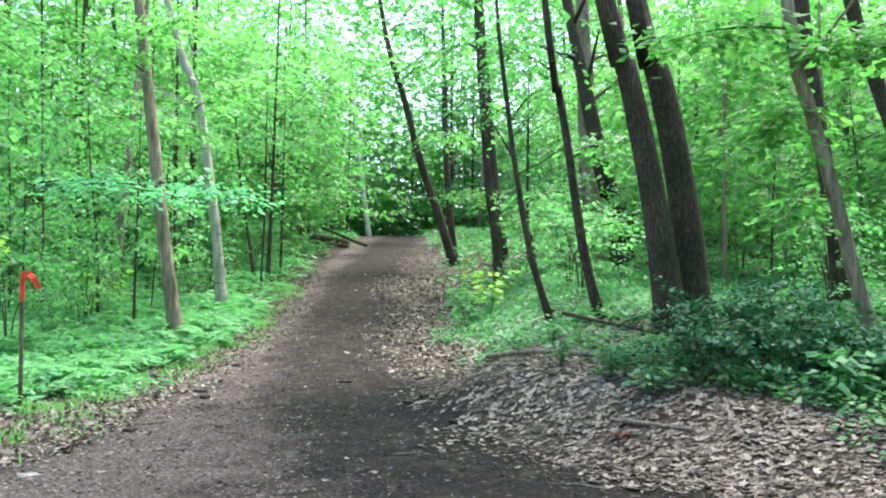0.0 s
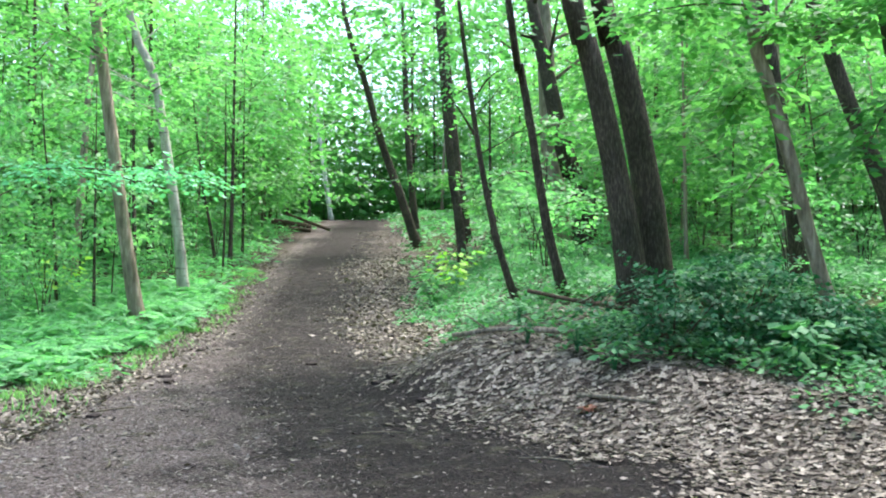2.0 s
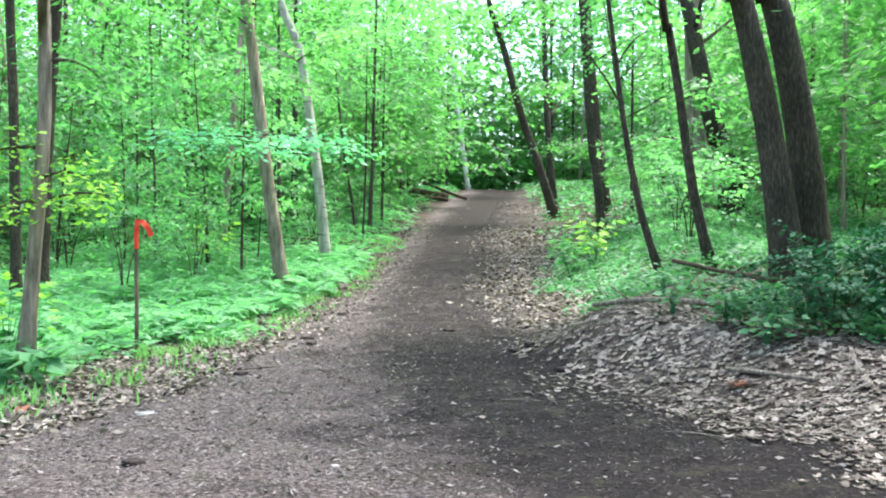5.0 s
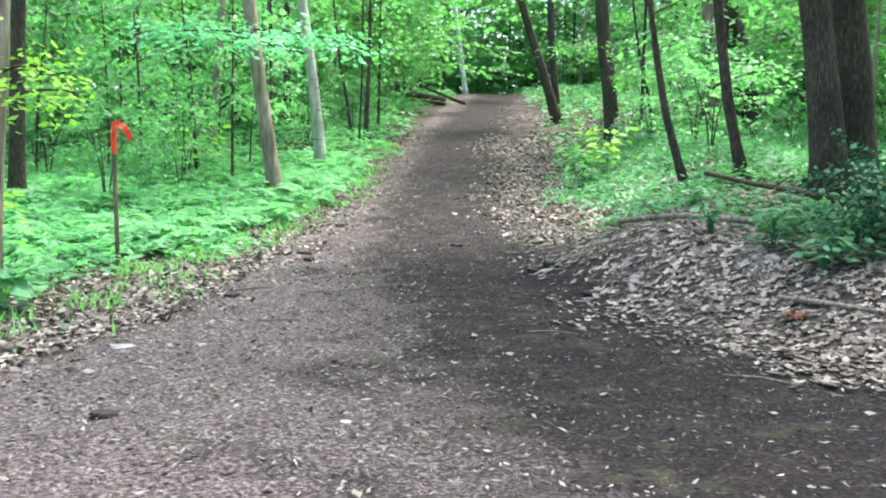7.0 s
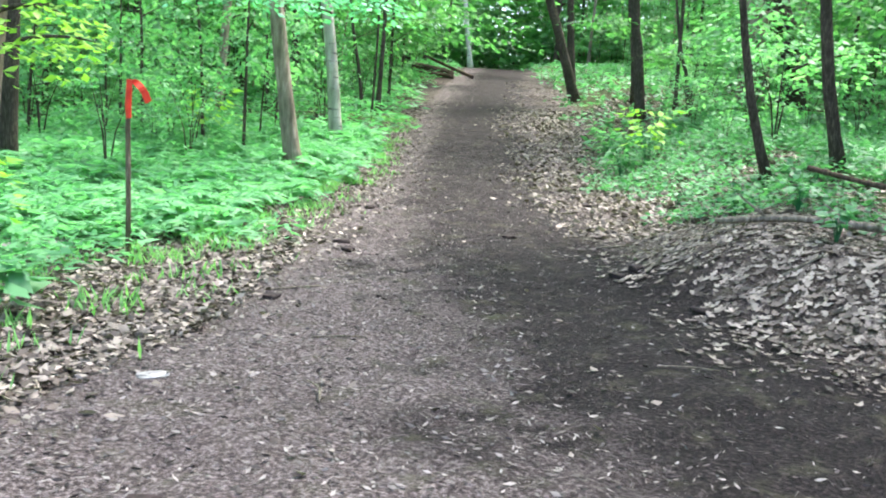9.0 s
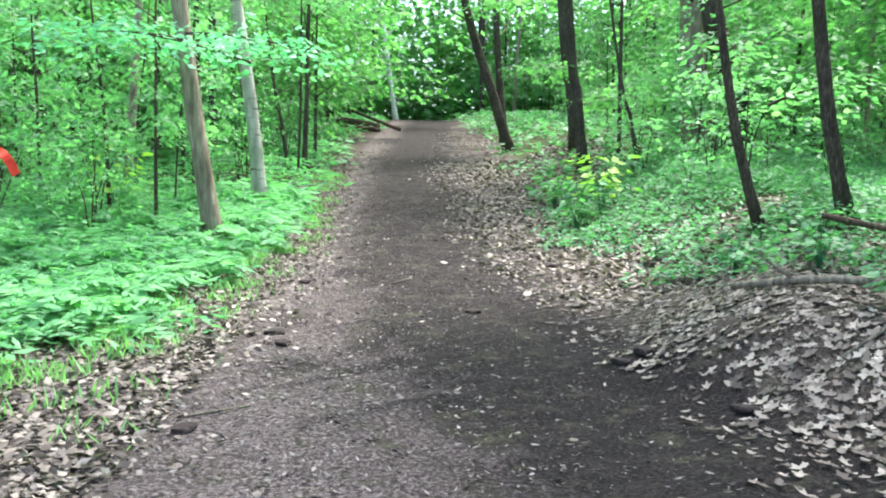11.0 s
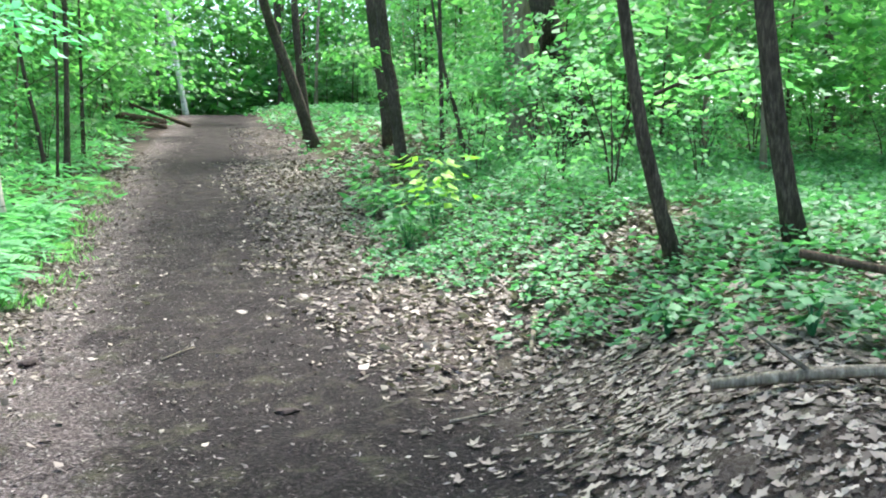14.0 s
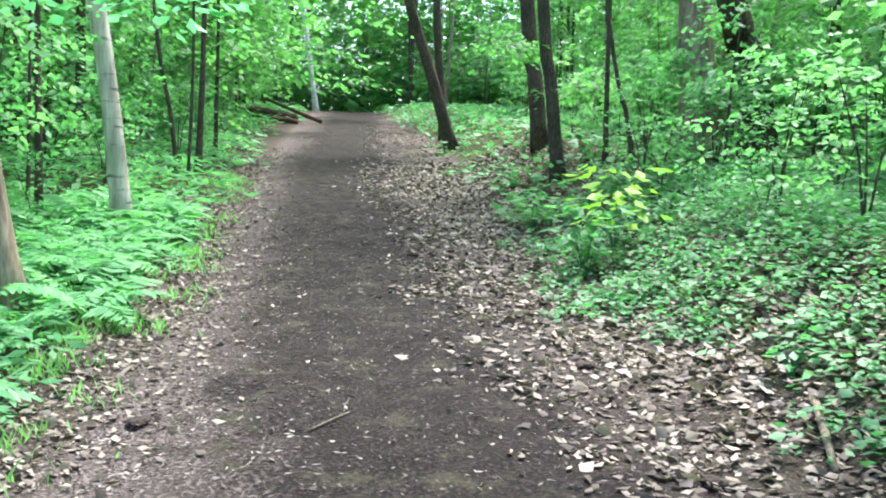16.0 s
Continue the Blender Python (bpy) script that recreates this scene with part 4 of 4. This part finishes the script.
def spray_plant(name, label, category, x, y, batches, mat, stems, stem_mat):
    plant = new(name)
    plant.location = (x, y, gz(x, y))
    for line, r in stems:
        v, f = tube(line, [r * (1 - 0.75 * i / (len(line) - 1)) for i in range(len(line))], 6)
        mesh_object("stem", v, f, stem_mat, plant)
    leaves = new("leaves", joined("leaves", batches, mat))
    leaves.parent = plant
    tagged(plant, label, category)
    return plant


# dark evergreen shrub on the bank
def dark_shrub(x, y, seed, size):
    rng = random.Random(seed)
    stems = []
    for i in range(9):
        a, r = rng.uniform(0, 6.283), rng.uniform(0.3, 0.8) * size
        stems.append(([(0, 0, -0.05), (0.4 * r * math.cos(a), 0.4 * r * math.sin(a), 0.3 * size), (r * math.cos(a), r * math.sin(a), rng.uniform(0.5, 0.85) * size)], 0.016))
    spray_plant("evergreen_shrub", "dark green bushy evergreen shrub on the leafy bank", "shrub", x, y,
                [sprays(seed, 170, 16, 0.95 * size, 0.08, 0.95 * size, 0.07, 0.32, 0.3)], SHRUB_LEAF, stems, ROT)


dark_shrub(3.9, 10.6, 61, 0.9)
dark_shrub(4.7, 11.0, 62, 1.0)
dark_shrub(5.3, 10.3, 63, 0.62)


def broad_plant(x, y, n, tall, leaf, mat, label, seed, name="broadleaf_plant"):
    g = np.random.default_rng(seed)
    a = g.uniform(0, 6.283, n)
    r = g.uniform(0.05, 0.5, n) * tall
    c = np.stack([r * np.cos(a), r * np.sin(a), g.uniform(0.35, 1, n) * tall], -1)
    way = np.stack([np.cos(a), np.sin(a), g.normal(-0.15, 0.25, n)], -1)
    size = leaf * g.uniform(0.7, 1.3, n)
    stems = [([(0, 0, -0.03), tuple(c[i] * np.array([0.4, 0.4, 0.6])), tuple(c[i])], 0.006) for i in range(min(n, 12))]
    spray_plant(name, label, "plant", x, y, [leaf_batch(c, way, size, size * 0.62, g.normal(0, 0.3, n), g)], mat, stems, SHRUB_LEAF)


for i, (x, y) in enumerate([(5.0, 9.6), (5.4, 9.9), (5.9, 10.3), (6.4, 10.1), (4.75, 9.35), (6.9, 10.4), (5.6, 10.5)]):
    broad_plant(x, y, 46, 0.5, 0.16, HERB, "broad-leaved green plant at the foot of the bank", 80 + i)
for i, (x, y) in enumerate([(-3.55, 8.35), (-3.9, 8.5), (-3.2, 8.3), (-4.3, 8.3)]):
    broad_plant(x, y, 40, 0.36, 0.2, HERB, "low clump of broad green leaves beside the trail", 90 + i)
for i, (x, y) in enumerate([(2.4, 11.2), (2.9, 10.6), (3.0, 11.15), (2.35, 12.6), (1.9, 13.6), (2.7, 13.7), (1.45, 15.9), (3.2, 9.9)]):
    broad_plant(x, y, 34, 0.3, 0.11, HERB, "small green seedling on the leafy bank", 100 + i, "seedling")
for i, (x, y, t) in enumerate([(0.75, 20.5, 0.9), (1.2, 21.2, 1.1), (0.4, 24.0, 0.7)]):
    broad_plant(x, y, 70, t, 0.2, YELLOW_LEAF if i == 1 else SAPLING, "bright leafy sapling at the edge of the trail", 120 + i, "leafy_sapling")
broad_plant(-7.5, 20.6, 80, 1.35, 0.2, YELLOW_LEAF, "yellow-green leafy sapling in the ferns", 130, "leafy_sapling")
broad_plant(-4.7, 9.9, 60, 1.0, 0.16, YELLOW_LEAF, "yellow-green leafy sapling beside a tree", 131, "leafy_sapling")
broad_plant(2.85, 9.2, 30, 0.07, 0.08, RED_LEAF, "rust-brown dead conifer twig on the litter", 132, "dead_sprig")


# low leafy boughs across the view
def bough(start, end, sag, seed, mat, leaf, per, count, label, bark=DARK_BARK, width=0.5):
    g = np.random.default_rng(seed)
    s, e = np.array(start), np.array(end)
    limb = new("leafy_bough")
    limb.location = s
    line = [(e - s) * t + np.array([0, 0, sag * 4 * t * (1 - t)]) for t in np.linspace(0, 1, 9)]
    v, f = tube(line, [0.022 * (1 - 0.85 * i / 8) for i in range(9)], 6, 0, seed)
    mesh_object("limb", v, f, bark, limb, smooth_faces=True)
    o = np.repeat(g.uniform(0.15, 1.0, count), per)
    k = np.tile(np.linspace(0, 1, per), count)
    base = np.array([(e - s) * t + np.array([0, 0, sag * 4 * t * (1 - t)]) for t in o])
    a = np.repeat(g.uniform(0, 6.283, count), per)
    c = base + np.stack([np.cos(a), np.sin(a), np.full(len(a), -0.12)], -1) * (k * width)[:, None] + g.normal(0, 0.09, (len(a), 3)) * (1, 1, 1.3)
    turn = a + g.uniform(-1.1, 1.1, len(a))
    way = np.stack([np.cos(turn), np.sin(turn), g.normal(-0.25, 0.2, len(a))], -1)
    size = leaf * g.uniform(0.7, 1.3, len(a))
    leaves = new("leaves", joined("leaves", [leaf_batch(c, way, size, size * 0.6, g.normal(0, 0.35, len(a)), g)], mat))
    leaves.parent = limb
    tagged(limb, label, "branch")


bough((-4.91, 17.34, 3.42), (-5.91, 15.62, 3.19), 0.08, 1, PALE_LEAF, 0.13, 9, 34, "pale green flat spray of leaves on a low bough", DARK_BARK, 0.75)
bough((-4.89, 17.35, 3.51), (-2.68, 16.94, 3.07), 0.10, 2, PALE_LEAF, 0.13, 9, 34, "pale green flat spray of leaves on a low bough", DARK_BARK, 0.75)
bough((-3.86, 17.03, 3.06), (-4.86, 15.29, 3.19), 0.05, 12, PALE_LEAF, 0.12, 9, 18, "pale green flat spray of leaves on a low bough", DARK_BARK, 0.60)
bough((-3.70, 9.13, 1.75), (-2.95, 9.03, 1.79), 0.05, 3, YELLOW_LEAF, 0.09, 7, 20, "sparse yellow-green leaves on a thin low bough", DARK_BARK, 0.30)
bough((-3.74, 9.11, 1.98), (-3.34, 9.33, 1.98), 0.06, 4, YELLOW_LEAF, 0.08, 7, 14, "sparse yellow-green leaves on a thin low bough", DARK_BARK, 0.25)
bough((-3.84, 9.17, 2.28), (-4.35, 8.63, 1.96), 0.10, 5, YELLOW_LEAF, 0.09, 7, 20, "sparse yellow-green leaves on a thin low bough", DARK_BARK, 0.30)
bough((-3.85, 9.19, 1.75), (-3.86, 8.37, 1.56), 0.04, 6, YELLOW_LEAF, 0.09, 7, 14, "sparse yellow-green leaves on a thin low bough", DARK_BARK, 0.30)
bough((5.43, 12.70, 4.85), (3.61, 11.74, 4.44), 0.10, 7, CANOPY, 0.16, 9, 46, "dark shaded maple bough hanging over the bank", DARK_BARK, 0.60)
bough((5.61, 13.25, 3.98), (4.83, 12.29, 3.34), 0.10, 8, CANOPY, 0.17, 9, 50, "dark shaded maple bough hanging over the bank", DARK_BARK, 0.70)
bough((7.32, 13.21, 4.54), (5.54, 12.22, 4.49), 0.10, 9, CANOPY, 0.16, 9, 60, "dark shaded maple bough hanging over the bank", DARK_BARK, 0.70)
bough((7.05, 12.25, 3.71), (6.20, 11.41, 2.67), 0.10, 10, CANOPY, 0.15, 8, 46, "dark shaded maple bough hanging over the bank", DARK_BARK, 0.60)
bough((5.93, 13.80, 2.96), (5.18, 12.84, 2.31), 0.05, 11, CANOPY, 0.15, 8, 36, "dark shaded maple bough hanging over the bank", DARK_BARK, 0.60)
bough((6.29, 12.70, 4.85), (7.00, 11.21, 4.42), 0.10, 13, CANOPY, 0.16, 9, 60, "dark shaded maple bough hanging over the bank", DARK_BARK, 0.70)
bough((1.81, 15.97, 3.64), (1.02, 14.37, 4.46), 0.15, 20, CANOPY, 0.11, 6, 12, "bright green leafy bough reaching over the trail edge", DARK_BARK, 0.50)
bough((1.74, 15.92, 4.36), (2.26, 15.53, 4.77), 0.12, 21, CANOPY, 0.11, 6, 12, "bright green leafy bough reaching over the trail edge", DARK_BARK, 0.50)
bough((2.68, 16.21, 3.72), (3.54, 15.40, 3.89), 0.10, 22, CANOPY, 0.13, 8, 30, "bright green leafy bough reaching over the trail edge", DARK_BARK, 0.60)
bough((2.67, 16.23, 3.18), (1.90, 15.00, 2.81), 0.10, 23, SAPLING, 0.12, 8, 24, "bright green leafy bough reaching over the trail edge", DARK_BARK, 0.60)
bough((2.85, 16.52, 2.48), (3.70, 15.71, 2.65), 0.08, 24, SAPLING, 0.13, 8, 34, "bright green leafy bough reaching over the trail edge", DARK_BARK, 0.60)
bough((2.45, 16.08, 5.17), (1.40, 14.24, 5.18), 0.10, 25, CANOPY, 0.13, 8, 36, "bright green leafy bough reaching over the trail edge", DARK_BARK, 0.70)
bough((-5.15, 16.95, 6.19), (-3.46, 15.97, 6.19), 0.10, 26, CANOPY, 0.14, 9, 46, "bright green leafy bough reaching over the trail edge", DARK_BARK, 0.80)
bough((-5.11, 16.99, 5.54), (-5.77, 15.34, 5.81), 0.10, 27, CANOPY, 0.14, 9, 46, "bright green leafy bough reaching over the trail edge", DARK_BARK, 0.80)
bough((-5.85, 21.55, 5.82), (-3.91, 20.00, 6.03), 0.10, 28, CANOPY, 0.16, 9, 46, "bright green leafy bough reaching over the trail edge", DARK_BARK, 0.90)
bough((-5.73, 21.61, 5.14), (-6.33, 19.38, 5.05), 0.10, 29, CANOPY, 0.16, 9, 40, "bright green leafy bough reaching over the trail edge", DARK_BARK, 0.90)
bough((-3.58, 9.07, 3.94), (-3.77, 10.78, 4.07), 0.10, 30, CANOPY, 0.10, 9, 40, "bright green leafy bough reaching over the trail edge", DARK_BARK, 0.50)
bough((-3.62, 9.09, 3.13), (-4.05, 10.74, 3.18), 0.10, 31, CANOPY, 0.10, 8, 30, "bright green leafy bough reaching over the trail edge", DARK_BARK, 0.50)
bough((-3.69, 9.03, 4.17), (-4.85, 9.44, 4.14), 0.10, 32, CANOPY, 0.10, 9, 36, "bright green leafy bough reaching over the trail edge", DARK_BARK, 0.50)
bough((-2.51, 36.95, 7.29), (-0.14, 34.47, 7.60), 0.20, 33, CANOPY, 0.20, 9, 50, "bright green leafy bough reaching over the trail edge", DARK_BARK, 1.30)
bough((-2.91, 36.74, 9.53), (-4.65, 33.13, 9.88), 0.20, 34, CANOPY, 0.20, 9, 60, "bright green leafy bough reaching over the trail edge", DARK_BARK, 1.40)
bough((-3.12, 36.66, 10.20), (-0.69, 34.20, 10.48), 0.20, 35, CANOPY, 0.20, 9, 60, "bright green leafy bough reaching over the trail edge", DARK_BARK, 1.40)
bough((1.15, 29.54, 4.41), (-0.19, 27.51, 4.43), 0.15, 36, CANOPY, 0.15, 9, 46, "bright green leafy bough reaching over the trail edge", DARK_BARK, 0.80)
bough((1.23, 29.49, 3.69), (2.12, 27.50, 3.63), 0.15, 37, CANOPY, 0.15, 9, 46, "bright green leafy bough reaching over the trail edge", DARK_BARK, 0.80)
bough((4.12, 29.10, 4.43), (2.35, 26.53, 3.95), 0.10, 38, SAPLING, 0.16, 9, 46, "bright green leafy bough reaching over the trail edge", DARK_BARK, 0.80)
bough((4.62, 26.56, 3.70), (2.98, 24.49, 3.26), 0.10, 39, SAPLING, 0.16, 9, 50, "bright green leafy bough reaching over the trail edge", DARK_BARK, 0.70)
bough((4.50, 26.59, 4.21), (4.92, 24.07, 3.88), 0.10, 40, CANOPY, 0.15, 9, 46, "bright green leafy bough reaching over the trail edge", DARK_BARK, 0.80)
